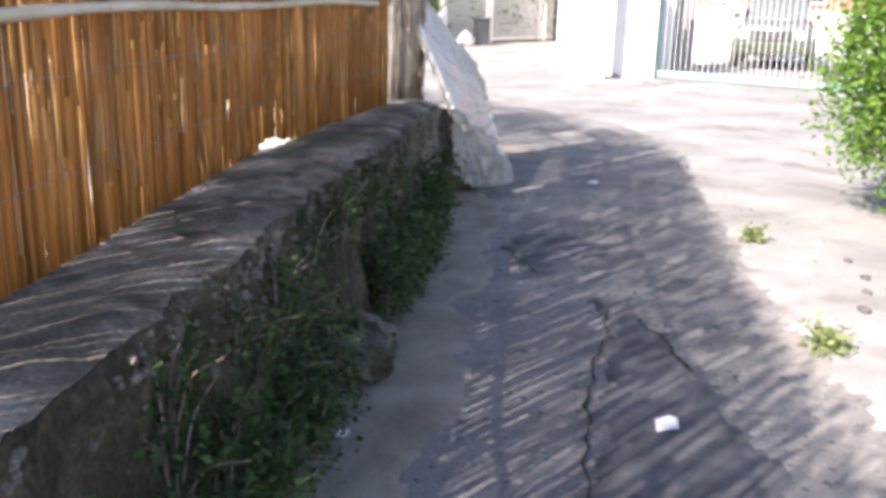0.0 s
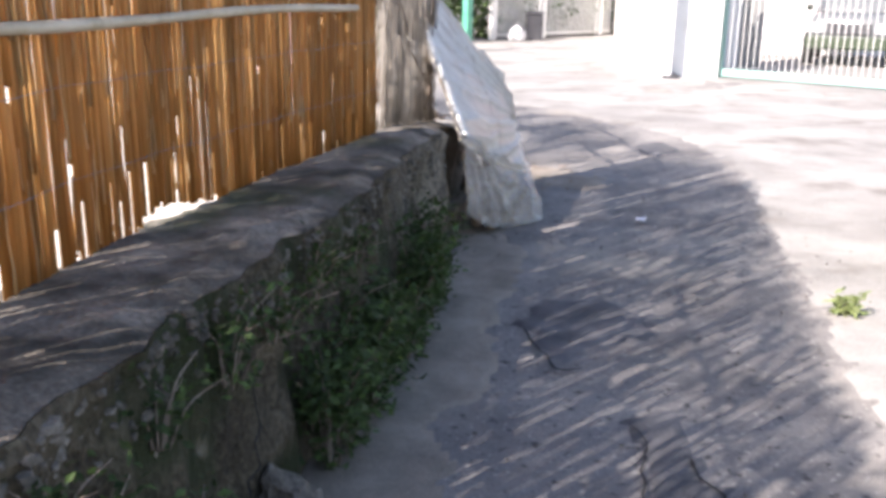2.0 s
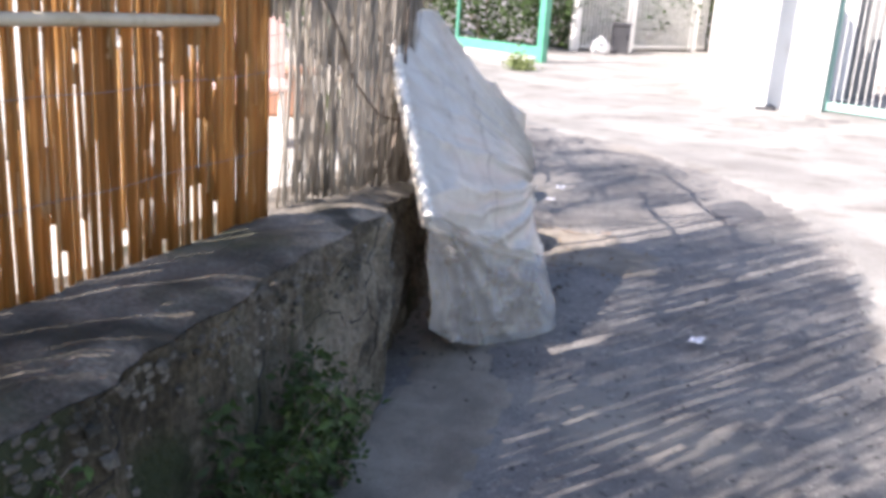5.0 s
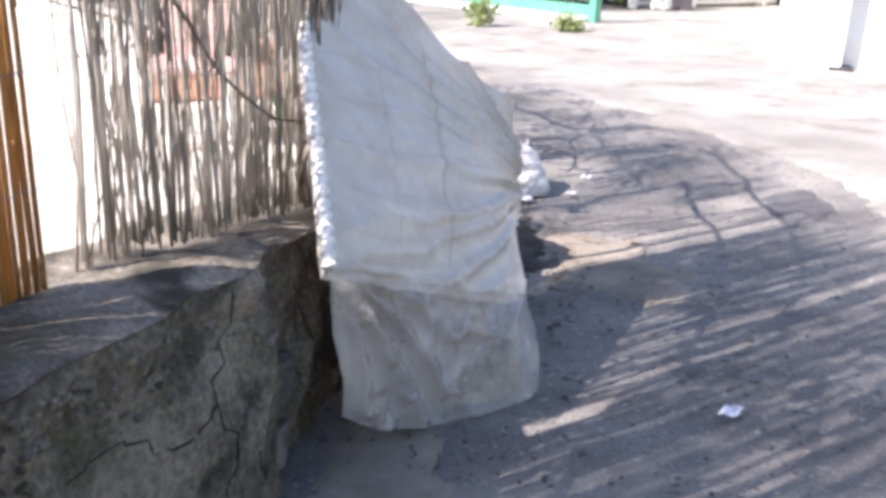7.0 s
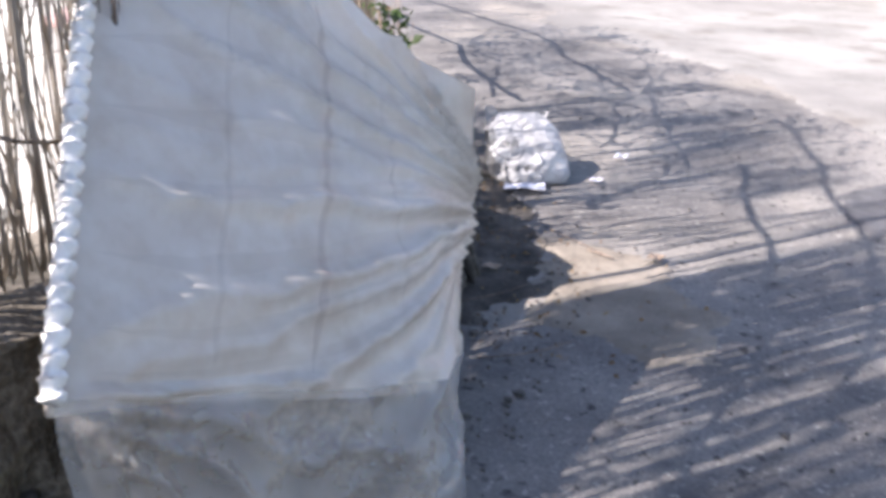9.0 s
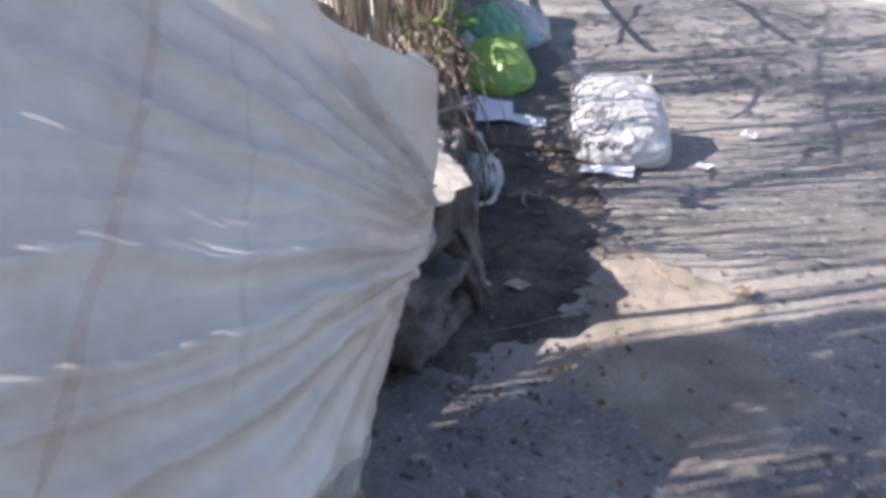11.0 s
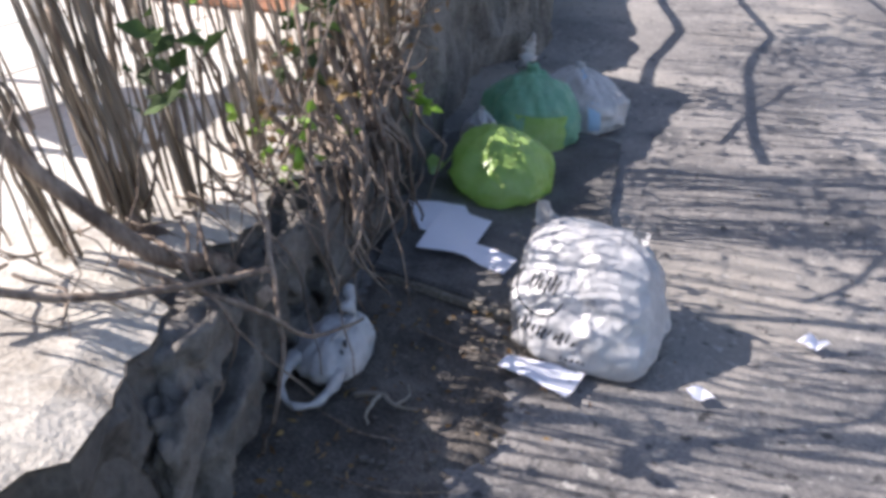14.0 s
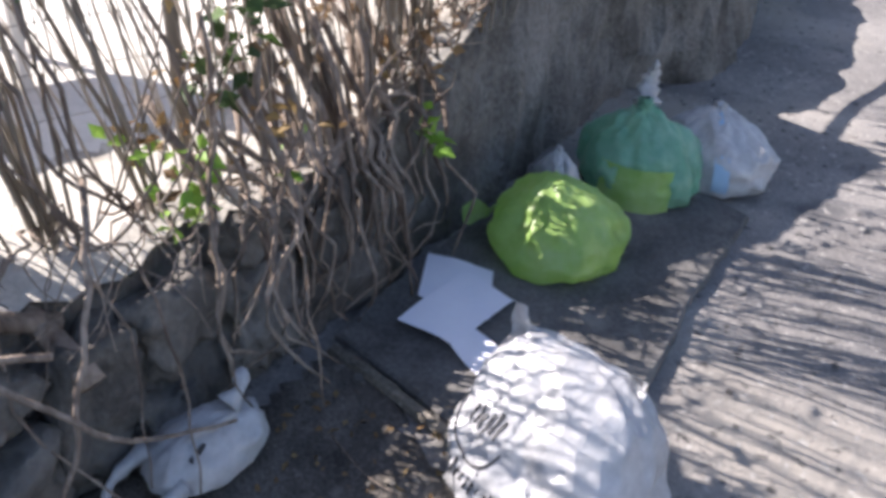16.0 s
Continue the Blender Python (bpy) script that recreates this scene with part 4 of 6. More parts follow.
stem(tangle, [(-0.64, 9.3, 0.42), (-0.66, 9.36, 0.65), (-0.67, 9.41, 0.9)], 0.005, 0.002, "shoot", 0.01, 10)

strap = thing("strap_leaf_plant", "green strap-leaved plant growing on the terrace behind the reeds", "plant", (-0.93, 8.48, 0.41))
for k, (dx, dy, top) in enumerate(((-0.03, -0.16, 0.62), (0.06, -0.08, 0.5), (-0.12, -0.02, 0.45))):
    p = catmull([(0, 0, 0), (dx * 0.3, dy * 0.35, top * 0.5), (dx, dy, top)], 12)
    v = []
    for i, q in enumerate(p):
        w = 0.012 * math.sin(math.pi * (0.12 + 0.85 * i / 11))
        v += [(q[0] - w * 0.7, q[1] - w * 0.7, q[2]), (q[0], q[1], q[2] - 0.006), (q[0] + w * 0.7, q[1] + w * 0.7, q[2])]
    part("blade", (v, grid_faces(12, 3)), LEAF_TUFT, strap, smooth=True)

# Foliage mostly out of view, added to break the road's light into blotches.
climber = thing("shading_vine", "leafy climbing vine, mostly unseen, added to dapple the road", "vine")
for k, (y0, y1, z0, z1) in enumerate(((8.7, 9.6, 1.0, 2.3), (9.5, 10.8, 1.1, 2.4), (9.0, 11.5, 1.5, 2.5), (10.5, 12.5, 1.0, 2.3))):
    pts = []
    for s in np.linspace(0, 1, 6):
        p, d = fence_at(y0 + (y1 - y0) * s)
        pts.append((p[0] + 0.03 * math.sin(s * 9 + k), p[1], z0 + (z1 - z0) * s + 0.08 * math.sin(s * 7 + k)))
    stem(climber, pts, 0.012, 0.005, "stem", 0.03, 18)
cl = []
for k in range(88):
    yv = rng.choice([rng.uniform(8.6, 13.0), rng.uniform(9.6, 12.2)])
    p, d = fence_at(yv)
    cl.append((p[0] + rng.gauss(0, 0.05), p[1], rng.uniform(1.35 if yv < 9.8 else 0.95, 2.6)))
part("foliage", leaf_geo(cl, 34, 0.09, 0.06, rng), LEAF_DARK, climber, "dark green climbing leaves, added to cast blotchy shade", kind="stuff")
brush = thing("brushwood", "heap of dry twigs and withered leaves on the wall", "brushwood")
for k in range(42):
    s = rng.random()
    x0, y0, z0 = -0.95 - 0.5 * s + rng.gauss(0, 0.05), 9.78 + 0.62 * s + rng.gauss(0, 0.05), 0.48 + 0.3 * s
    stem(brush, [(x0, y0, z0), (x0 + rng.uniform(-0.05, 0.12), y0 + rng.uniform(-0.1, 0.1), z0 + rng.uniform(0.05, 0.16)), (x0 + rng.uniform(-0.1, 0.2), y0 + rng.uniform(-0.25, 0.2), z0 + rng.uniform(-0.05, 0.3))],
         rng.uniform(0.003, 0.007), 0.0015, "twig", 0.03, 8)
part("withered_leaves", leaf_geo([(-0.98 - 0.5 * k / 12, 9.82 + 0.6 * k / 12, 0.55 + 0.3 * k / 12) for k in range(13)], 12, 0.06, 0.045, rng), LEAF_DRY, brush, "withered brown leaves", kind="stuff")

# ---------------------------------------------------------------- wrapped mattress leaning on the wall
SURF = [  # rows from the ground to the top, columns along the road
    [(0.065, 6.50, 0.2), (0.165, 6.68, 0.085), (0.33, 6.92, 0.02), (0.52, 7.14, 0.02), (0.43, 7.42, 0.02), (0.27, 7.66, 0.02)],
    [(0.075, 6.48, 0.33), (0.19, 6.73, 0.26), (0.33, 6.97, 0.25), (0.46, 7.25, 0.25), (0.39, 7.56, 0.25), (0.235, 7.83, 0.25)],
    [(0.05, 6.47, 0.47), (0.17, 6.78, 0.47), (0.29, 7.08, 0.47), (0.36, 7.43, 0.47), (0.31, 7.78, 0.47), (0.235, 8.01, 0.47)],
    [(0.04, 6.47, 0.66), (0.13, 6.83, 0.66), (0.21, 7.18, 0.66), (0.27, 7.5, 0.66), (0.28, 7.8, 0.66), (0.26, 8.05, 0.66)],
    [(-0.06, 6.66, 0.88), (0.02, 6.98, 0.88), (0.08, 7.28, 0.88), (0.16, 7.57, 0.86), (0.21, 7.83, 0.82), (0.26, 8.05, 0.78)],
    [(-0.17, 6.86, 1.1), (-0.12, 7.15, 1.12), (-0.06, 7.42, 1.12), (0.03, 7.6, 1.04), (0.14, 7.8, 0.93), (0.26, 8.05, 0.84)],
    [(-0.27, 7.05, 1.31), (-0.24, 7.34, 1.38), (-0.2, 7.58, 1.39), (-0.08, 7.7, 1.25), (0.09, 7.84, 1.03), (0.26, 8.05, 0.88)]]
NR, NC = 120, 120
cols = np.array([catmull(r, NC) for r in SURF])
SPLIT_ROW = 38
surf = np.zeros((NR, NC, 3))
for j in range(NC):
    dense = catmull(cols[:, j], 300)
    h = np.interp(j / (NC - 1), [0, 0.18, 0.4, 0.62, 0.85, 1.0], [0.66, 0.53, 0.41, 0.31, 0.25, 0.21])
    k = int(np.argmax(dense[:, 2] >= h))
    picks = np.concatenate([np.linspace(0, k, SPLIT_ROW, endpoint=False), np.linspace(k, 299, NR - SPLIT_ROW)])
    surf[:, j] = np.stack([np.interp(picks, np.arange(300), dense[:, c]) for c in range(3)], 1)
du = np.gradient(surf, axis=1)
dv = np.gradient(surf, axis=0)
nrm = np.cross(du, dv)
nrm /= np.linalg.norm(nrm, axis=2, keepdims=True) + 1e-9
if nrm[NR // 2, NC // 2, 0] < 0:
    nrm = -nrm
STRAP = np.array([0.24, 8.03, 0.5])
cover = np.zeros_like(surf)
KNOT = surf[SPLIT_ROW, 0]
frng = random.Random(5)
FOLDS = [(-1.2 + 0.115 * k + frng.uniform(-0.03, 0.03), frng.uniform(0.01, 0.032) * (0.35 if k < 8 else 1.0), frng.uniform(0.5, 1.2)) for k in range(21)]
DROPS = [(-1.5, 0.014), (-1.32, 0.022), (-1.08, 0.03), (-0.82, 0.03), (-0.55, 0.026), (-0.32, 0.02)]
for i in range(NR):
    for j in range(NC):
        q = surf[i, j]
        e = q - STRAP
        dist = math.sqrt(e @ e)
        ang = math.atan2(e[2], math.hypot(e[0], e[1])) + 0.035 * nz(q[0], q[1], q[2], 2.2)
        lift = 0.0
        for a, amp, wide in FOLDS:
            off = (ang - a) * dist
            lift += 2.6 * amp * math.exp(-abs(off) / (0.006 + 0.022 * wide * dist)) * math.exp(-dist / 1.0) * min(1, dist / 0.22)
        f = q - KNOT
        fd = math.sqrt(f @ f)
        fa = math.atan2(f[2], math.hypot(f[0], f[1])) + 0.12 * nz(q[1], q[0], q[2], 2.6)
        if i < SPLIT_ROW + 3:
            for a, amp in DROPS:
                lift += 3.2 * amp * math.exp(-abs((fa - a) * fd) / (0.006 + 0.035 * fd)) * math.exp(-fd / 0.7) * min(1, fd / 0.15)
        lift += 0.006 * nz(q[0], q[1], q[2], 1.6) + 0.0006 * nz(q[0] + 4, q[1], q[2], 9.0)
        if i < SPLIT_ROW:
            lift += 0.02 * (0.4 - abs(noise.noise((q[0] * 5, q[1] * 5, q[2] * 3)))) + 0.012 * (0.4 - abs(noise.noise((q[0] * 11, q[1] * 11 + 3, q[2] * 7))))
        edge = min(1.0, j / 6, (NC - 1 - j) / 6)
        cover[i, j] = q + nrm[i, j] * lift * (0.05 + 0.95 * edge)
cover[:, :, 2] = np.maximum(cover[:, :, 2], 0.014)
thick = (0.035 + 0.11 * np.clip(np.arange(NC) / 48.0, 0, 1))[None, :, None]
back = surf - nrm * thick
back[:, :, 2] = np.maximum(back[:, :, 2], 0.02)
mattress = thing("wrapped_mattress", "old mattress wrapped in milky torn plastic sheet, leaning on the wall", "mattress")
SPLIT = [SPLIT_ROW] * NC
upper = [(i * NC + j, i * NC + j + 1, (i + 1) * NC + j + 1, (i + 1) * NC + j) for j in range(NC - 1) for i in range(NR - 1) if i >= SPLIT[j]]
lower = [(i * NC + j, i * NC + j + 1, (i + 1) * NC + j + 1, (i + 1) * NC + j) for j in range(NC - 1) for i in range(NR - 1) if i < SPLIT[j]]
flat = [tuple(p) for row in cover for p in row]
# milky sheet: front, far edge and top folded over to the back
up_v, up_f = list(flat), list(upper)
rim = [(i, NC - 1) for i in range(SPLIT[-1], NR)] + [(NR - 1, j) for j in range(NC - 2, -1, -1)] + [(i, 0) for i in range(NR - 2, SPLIT[0] - 1, -1)]
start = len(up_v)
for k, (i, j) in enumerate(rim):
    up_v.append(tuple(cover[i, j] * 0.5 + back[i, j] * 0.5 + np.array([0, 0, 0.004 * math.sin(k)])))
    up_v.append(tuple(back[i, j]))
for k in range(len(rim) - 1):
    a, b = rim[k][0] * NC + rim[k][1], rim[k + 1][0] * NC + rim[k + 1][1]
    up_f.append((a, b, start + 2 * k + 2, start + 2 * k))
    up_f.append((start + 2 * k, start + 2 * k + 2, start + 2 * k + 3, start + 2 * k + 1))
part("plastic_sheet", (up_v, up_f), FILM, mattress, "creased milky plastic sheet pulled tight by a cord", True)
part("film_skirt", (flat, lower), FILM_CLEAR, mattress, "clear crumpled plastic hanging loose at the bottom", True)
core = surf - nrm * np.minimum(0.022, thick * 0.4)
core_v = [tuple(p) for i in range(SPLIT_ROW - 2, NR - 12) for p in core[i]] + [tuple(p) for i in range(SPLIT_ROW - 2, NR - 12) for p in (back[i] + nrm[i] * 0.005)]
rows = NR - SPLIT_ROW - 10
cf = grid_faces(rows, NC)
cf += [tuple(x + rows * NC for x in q[::-1]) for q in grid_faces(rows, NC)]
cf += [(i * NC, (i + 1) * NC, (rows + i + 1) * NC, (rows + i) * NC) for i in range(rows - 1)]
cf += [((rows + i) * NC + NC - 1, (rows + i + 1) * NC + NC - 1, (i + 1) * NC + NC - 1, i * NC + NC - 1) for i in range(rows - 1)]
cf += [((rows - 1) * NC + j, (rows - 1) * NC + j + 1, (2 * rows - 1) * NC + j + 1, (2 * rows - 1) * NC + j) for j in range(NC - 1)]
cf += [(rows * NC + j, rows * NC + j + 1, j + 1, j) for j in range(NC - 1)]
part("mattress_core", (core_v, cf), TICKING, mattress, "faded beige ticking with rusty stains", True)
fill = surf - nrm * np.minimum(0.03, thick * 0.5)
fill_v = [tuple(fill[i, j] - nrm[i, j] * 0.05 * abs(nz(i * 0.05, j * 0.07, 2.0, 2.0))) for i in range(2, SPLIT_ROW) for j in range(3, NC - 3)]
part("folded_filling", (fill_v, grid_faces(SPLIT_ROW - 2, NC - 6)), BROWN_FOAM, mattress, "brown crumpled filling behind the clear plastic", True)
# rope-like edge tape up the near edge
tape, radii = [], []
for s in np.linspace(0, 1, 150):
    i = SPLIT[0] + s * (NR - 1 - SPLIT[0])
    p = surf[int(i), 0] * (1 - (i % 1)) + surf[min(int(i) + 1, NR - 1), 0] * (i % 1)
    tape.append(p + np.array([0.004, -0.012 + 0.004 * math.sin(s * 150), 0]))
    radii.append(0.02 + 0.006 * math.sin(s * 150))
part("edge_tape", tube(tape, radii, 8), PIPING, mattress, "white rolled edge, puckered like rope", True)
for a, b, r in (((0.2, 6.78, 0.075), (0.36, 7.6, 0.08), 0.045), ((0.12, 6.7, 0.11), (0.2, 7.5, 0.1), 0.04)):
    part("roll", tube([a, tuple((np.array(a) + b) / 2 + 0.01), b], [r, r * 1.05, r], 14), BROWN_FOAM, mattress, "brown rolled filling inside the plastic", True)
part("cord", tube([tuple(cover[i, NC - 1] + nrm[i, NC - 1] * 0.006) for i in range(50, 66, 2)], 0.004, 5), PIPING, mattress, "thin white cord", True)
part("torn_flap", ([(0.225, 8.02, 0.57), (0.26, 8.035, 0.53), (0.268, 8.045, 0.48), (0.25, 8.03, 0.43), (0.22, 8.0, 0.42), (0.235, 8.02, 0.49)], [(0, 1, 5), (1, 2, 5), (2, 3, 5), (3, 4, 5)]),
     BAG_WHITE, mattress, "torn white plastic flap", True)
RUST = material("rusty_stripe", [(0.5, 0.25, 0.17), (0.6, 0.37, 0.28)], 5.0, 0.6, 40, 0.1, 0.3, clear=0.87)


def stripe(path, width, mat, label):
    """A faded woven stripe showing through the sheet: path in shares of the sheet's columns and rows."""
    pts = catmull(path, 70)
    v = []
    for a, (c, r) in enumerate(pts):
        d = pts[min(a + 1, 69)] - pts[max(a - 1, 0)]
        w = width * (0.55 + 0.5 * abs(nz(c * 5, r * 5, width * 90, 2.0))) * min(1.0, a / 12, (69 - a) / 12)
        d = np.array([-d[1], d[0]]) / (np.linalg.norm(d) + 1e-9) * w
        for s in (-1, 1):
            jj, ii = np.clip((c + s * d[0]) * (NC - 1), 0, NC - 1.01), np.clip((r + s * d[1]) * (NR - 1), 0, NR - 1.01)
            j0, i0, fj, fi = int(jj), int(ii), jj % 1, ii % 1
            q = (cover[i0, j0] * (1 - fj) + cover[i0, j0 + 1] * fj) * (1 - fi) + (cover[i0 + 1, j0] * (1 - fj) + cover[i0 + 1, j0 + 1] * fj) * fi
            v.append(tuple(q + nrm[i0, j0] * 0.004))
    return part("stripe", (v, grid_faces(70, 2)), mat, mattress, label, True)


FADED_BAND = material("faded_beige_band", [(0.5, 0.4, 0.31), (0.58, 0.49, 0.41)], 4.0, 0.6, 40, 0.1, 0.3, clear=0.945)
FAINT_RUST = material("faint_rust_stripe", [(0.5, 0.33, 0.26), (0.58, 0.44, 0.37)], 5.0, 0.6, 40, 0.1, 0.3, clear=0.94)
stripe([(0.56, 0.95), (0.53, 0.85), (0.46, 0.7), (0.42, 0.62), (0.38, 0.54), (0.35, 0.42), (0.33, 0.34)], 0.01, RUST, "faded rusty woven stripe")
stripe([(0.58, 0.66), (0.55, 0.54), (0.52, 0.42)], 0.006, FAINT_RUST, "faint rusty woven stripe")
stripe([(0.66, 0.9), (0.6, 0.7), (0.56, 0.6)], 0.005, FAINT_RUST, "faint rusty woven stripe")
stripe([(0.3, 0.9), (0.25, 0.7), (0.2, 0.5), (0.18, 0.36)], 0.008, FAINT_RUST, "faint rusty woven stripe")
for a, b, c, d, w in ((0.97, 0.9, 0.8, 0.68, 0.012), (0.84, 0.8, 0.72, 0.63, 0.014), (0.73, 0.71, 0.67, 0.6, 0.012), (0.62, 0.62, 0.61, 0.57, 0.011), (0.52, 0.53, 0.54, 0.54, 0.013), (0.42, 0.44, 0.48, 0.51, 0.012), (0.36, 0.37, 0.42, 0.48, 0.01)):
    stripe([(0.03, a), (0.3, b), (0.6, c), (0.8, (c + d) / 2), (0.96, d)], w * 1.5, FADED_BAND, "faded beige woven band")


# ---------------------------------------------------------------- bags
def bag(name, label, at, turn, size, mat, profile, pleats=11, wrinkle=0.06, seed=1.0, lean=(0, 0), ears=True, group="rubbish bags", flat_side=0.0, body_label="", square=0.0, pinch=0.0):
    """A tied plastic bag: profile is (height share, radius share) from the floor to the knot."""
    th = thing(name, label, "plastic bag", at, turn, group)
    NU, NV = 72, 44
    prof = catmull(profile, NV)
    v = []
    for i, (h, r) in enumerate(prof):
        top = max(0.0, (h - 0.55) / 0.45)
        low = max(0.0, (0.25 - h) / 0.25)
        for j in range(NU):
            a = 2 * math.pi * j / NU
            c, s = math.cos(a), math.sin(a)
            box = (abs(c) ** (2 + square) + abs(s) ** (2 + square)) ** (-1 / (2 + square))
            w = 1 + wrinkle * 1.5 * nz(c * 0.9 + seed, s * 0.9, h * 1.5, 1.1)
            w += wrinkle * (0.55 * top + 0.3 * low) * math.sin(a * pleats + 2.5 * nz(c + seed, s, h, 1.2))
            w += 1.5 * wrinkle * (0.3 - abs(noise.noise((c * 1.5, s * 1.5 + seed, h * 2.6)))) + 1.0 * wrinkle * (0.3 - abs(noise.noise((c * 2.8 + seed, s * 2.8, h * 3.6)))) + 0.5 * wrinkle * (0.3 - abs(noise.noise((c * 6 + seed, s * 6, h * 4.0))))
            x, y = c * r * w * box, s * r * w * box * (1 - pinch * h * h)
            if flat_side and y < -flat_side:
                y = -flat_side + (y + flat_side) * 0.25
            v.append((size[0] * x + lean[0] * h * h, size[1] * y + lean[1] * h * h, max(0.0, size[2] * (h + 0.03 * wrinkle / 0.06 * nz(x * 3, y * 3, seed, 1.2) * (0.2 < h)))))
    f = grid_faces(NV, NU, True) + [tuple(range(NU))[::-1], tuple((NV - 1) * NU + k for k in range(NU))]
    body = part("bag_body", (v, f), mat, th, body_label, True)
    if ears:
        hx, hy = lean
        z = size[2] * prof[-1][0]
        for k, e in enumerate((-1, 1)):
            ev, n = [], 14
            for i in range(n):
                t = i / (n - 1)
                w = 0.32 * size[0] * (0.25 + 0.9 * math.sin(math.pi * min(1, t * 0.9 + 0.05))) * 0.5
                for q in (-1, -0.5, 0, 0.5, 1):
                    ev.append((hx + e * (0.01 + 0.16 * size[0] * t) + 0.02 * nz(t * 3, q, seed, 2), hy + q * w + 0.015 * nz(t, q, seed + 3, 4), z - 0.02 + 0.2 * size[2] * t * (1 if k else 0.75) + 0.02 * nz(t * 2, q, seed + 8, 3)))
            part("ear", (ev, grid_faces(n, 5)), mat, th, smooth=True)
    return th, body


ROUND = [(0.0, 0.3), (0.0, 0.72), (0.06, 0.92), (0.22, 1.05), (0.45, 1.0), (0.65, 0.78), (0.8, 0.45), (0.9, 0.18), (0.96, 0.1), (1.0, 0.14)]
SACK = [(0.0, 0.4), (0.0, 0.82), (0.05, 0.98), (0.25, 1.02), (0.5, 0.98), (0.72, 0.88), (0.86, 0.74), (0.95, 0.56), (1.0, 0.3)]

SACK_W, SACK_D, SACK_H, SACK_LEAN = 0.2, 0.185, 0.3, (-0.05, 0.085)
sack, sack_body = bag("shopping_sack", "full white plastic shopping sack with black print, standing on asphalt", (-0.01, 9.885, 0.008), 26, (SACK_W, SACK_D, SACK_H), BAG_WHITE, SACK, 9, 0.06, 2.0,
                      SACK_LEAN, False, square=1.6, pinch=0.55)
for k, (cx, cy, h, lean_) in enumerate(((-0.15, 0.095, 0.07, -0.05), (0.06, 0.1, 0.045, 0.03))):
    ev = []
    for i in range(10):
        t = i / 9
        w = 0.05 * (1 - 0.55 * t)
        for q in (-1, -0.4, 0.3, 1):
            ev.append((cx + lean_ * t + q * w + 0.012 * nz(t * 2, q, k, 3), cy + 0.03 * nz(t, q, k + 5, 2), 0.235 + (h + 0.03) * t + 0.008 * nz(q, t, k, 4)))
    part("handle", (ev, grid_faces(10, 4)), BAG_WHITE, sack, "crumpled carrier handle", True)


SACK_TREE = BVHTree.FromPolygons([v.co.copy() for v in sack_body.data.vertices], [tuple(f.vertices) for f in sack_body.data.polygons])


def on_sack(u, h, lift=0.003):
    """A place on the printed side of the sack: u across in metres, h up in metres."""
    hit = SACK_TREE.ray_cast(Vector((u, -0.6, h)), Vector((0, 1, 0)))[0]
    return Vector((u, (hit.y if hit else -0.15) - lift, h))


def stroke(points, width, parent):
    p = catmull(points, max(8, len(points) * 6))
    v = []
    for i, (u, h) in enumerate(p):
        d = p[min(i + 1, len(p) - 1)] - p[max(i - 1, 0)]
        d = np.array([-d[1], d[0]]) / (np.linalg.norm(d) + 1e-9) * width / 2
        v += [on_sack(u - d[0], h - d[1]), on_sack(u + d[0], h + d[1])]
    return part("print_stroke", (v, grid_faces(len(p), 2)), INK, parent)


stroke([(-0.12 + 0.075 * math.cos(a), 0.175 + 0.052 * math.sin(a)) for a in np.linspace(2.6, 6.1, 9)], 0.0045, sack_body)
for k, (u, h, tall, w) in enumerate([(-0.15, 0.185, 0.034, 0.006), (-0.135, 0.19, 0.038, 0.005), (-0.12, 0.186, 0.03, 0.008), (-0.103, 0.19, 0.036, 0.006), (-0.09, 0.196, 0.036, 0.008), (-0.074, 0.19, 0.03, 0.007)]
                                    + [(-0.16 + 0.0165 * i, 0.088 + 0.004 * math.sin(i * 2.3), 0.026 + 0.01 * math.sin(i * 1.7), 0.005 + 0.0015 * (i % 3)) for i in range(11)]):
    stroke([(u - 0.004, h - tall / 2), (u + 0.003 * math.sin(k * 2.1), h), (u + 0.005, h + tall / 2)], w, sack_body)
for i in range(5):
    stroke([(-0.02 + 0.015 * i, 0.04), (-0.012 + 0.015 * i, 0.042)], 0.007, sack_body)

lime, lime_body = bag("lime_bag", "stuffed lime-green plastic bag lying on the slab", (-0.81, 10.295, 0.012), 35, (0.18, 0.175, 0.24), BAG_LIME,
                       [(0.0, 0.3), (0.0, 0.66), (0.08, 0.88), (0.3, 1.05), (0.55, 0.98), (0.78, 0.72), (0.92, 0.4), (1.0, 0.12)], 7, 0.085, 5.0, (-0.05, 0.03), False)
tail = []
for i in range(20):
    t = i / 19
    w = 0.045 * (0.35 + abs(math.sin(t * 6.0)))
    for q in (-1, -0.5, 0, 0.5, 1):
        tail.append((-0.14 - 0.12 * t, -0.02 - 0.06 * t + q * w, 0.13 - 0.02 * t + 0.03 * math.sin(t * 7) + 0.02 * nz(t * 4, q * 2, 1, 1)))
part("tied_tail", (tail, grid_faces(20, 5)), BAG_LIME, lime, "knotted lime-green tail", True)
part("knot", rock((0.025, 0.022, 0.022), 4.0, 0.4, 2), BAG_LIME, lime, smooth=True).matrix_basis = pose(-0.15, -0.02, 0.14)
green_bag, gb_body = bag("green_bag", "knotted emerald-green plastic bag against the wall", (-1.13, 10.75, 0.02), 10, (0.19, 0.175, 0.3), BAG_GREEN, ROUND, 9, 0.11, 9.0, (-0.02, 0.0), False)
neck = catmull([(-0.1, 0.08, 0.24), (-0.12, 0.1, 0.3), (-0.115, 0.11, 0.345), (-0.1, 0.1, 0.385)], 16)
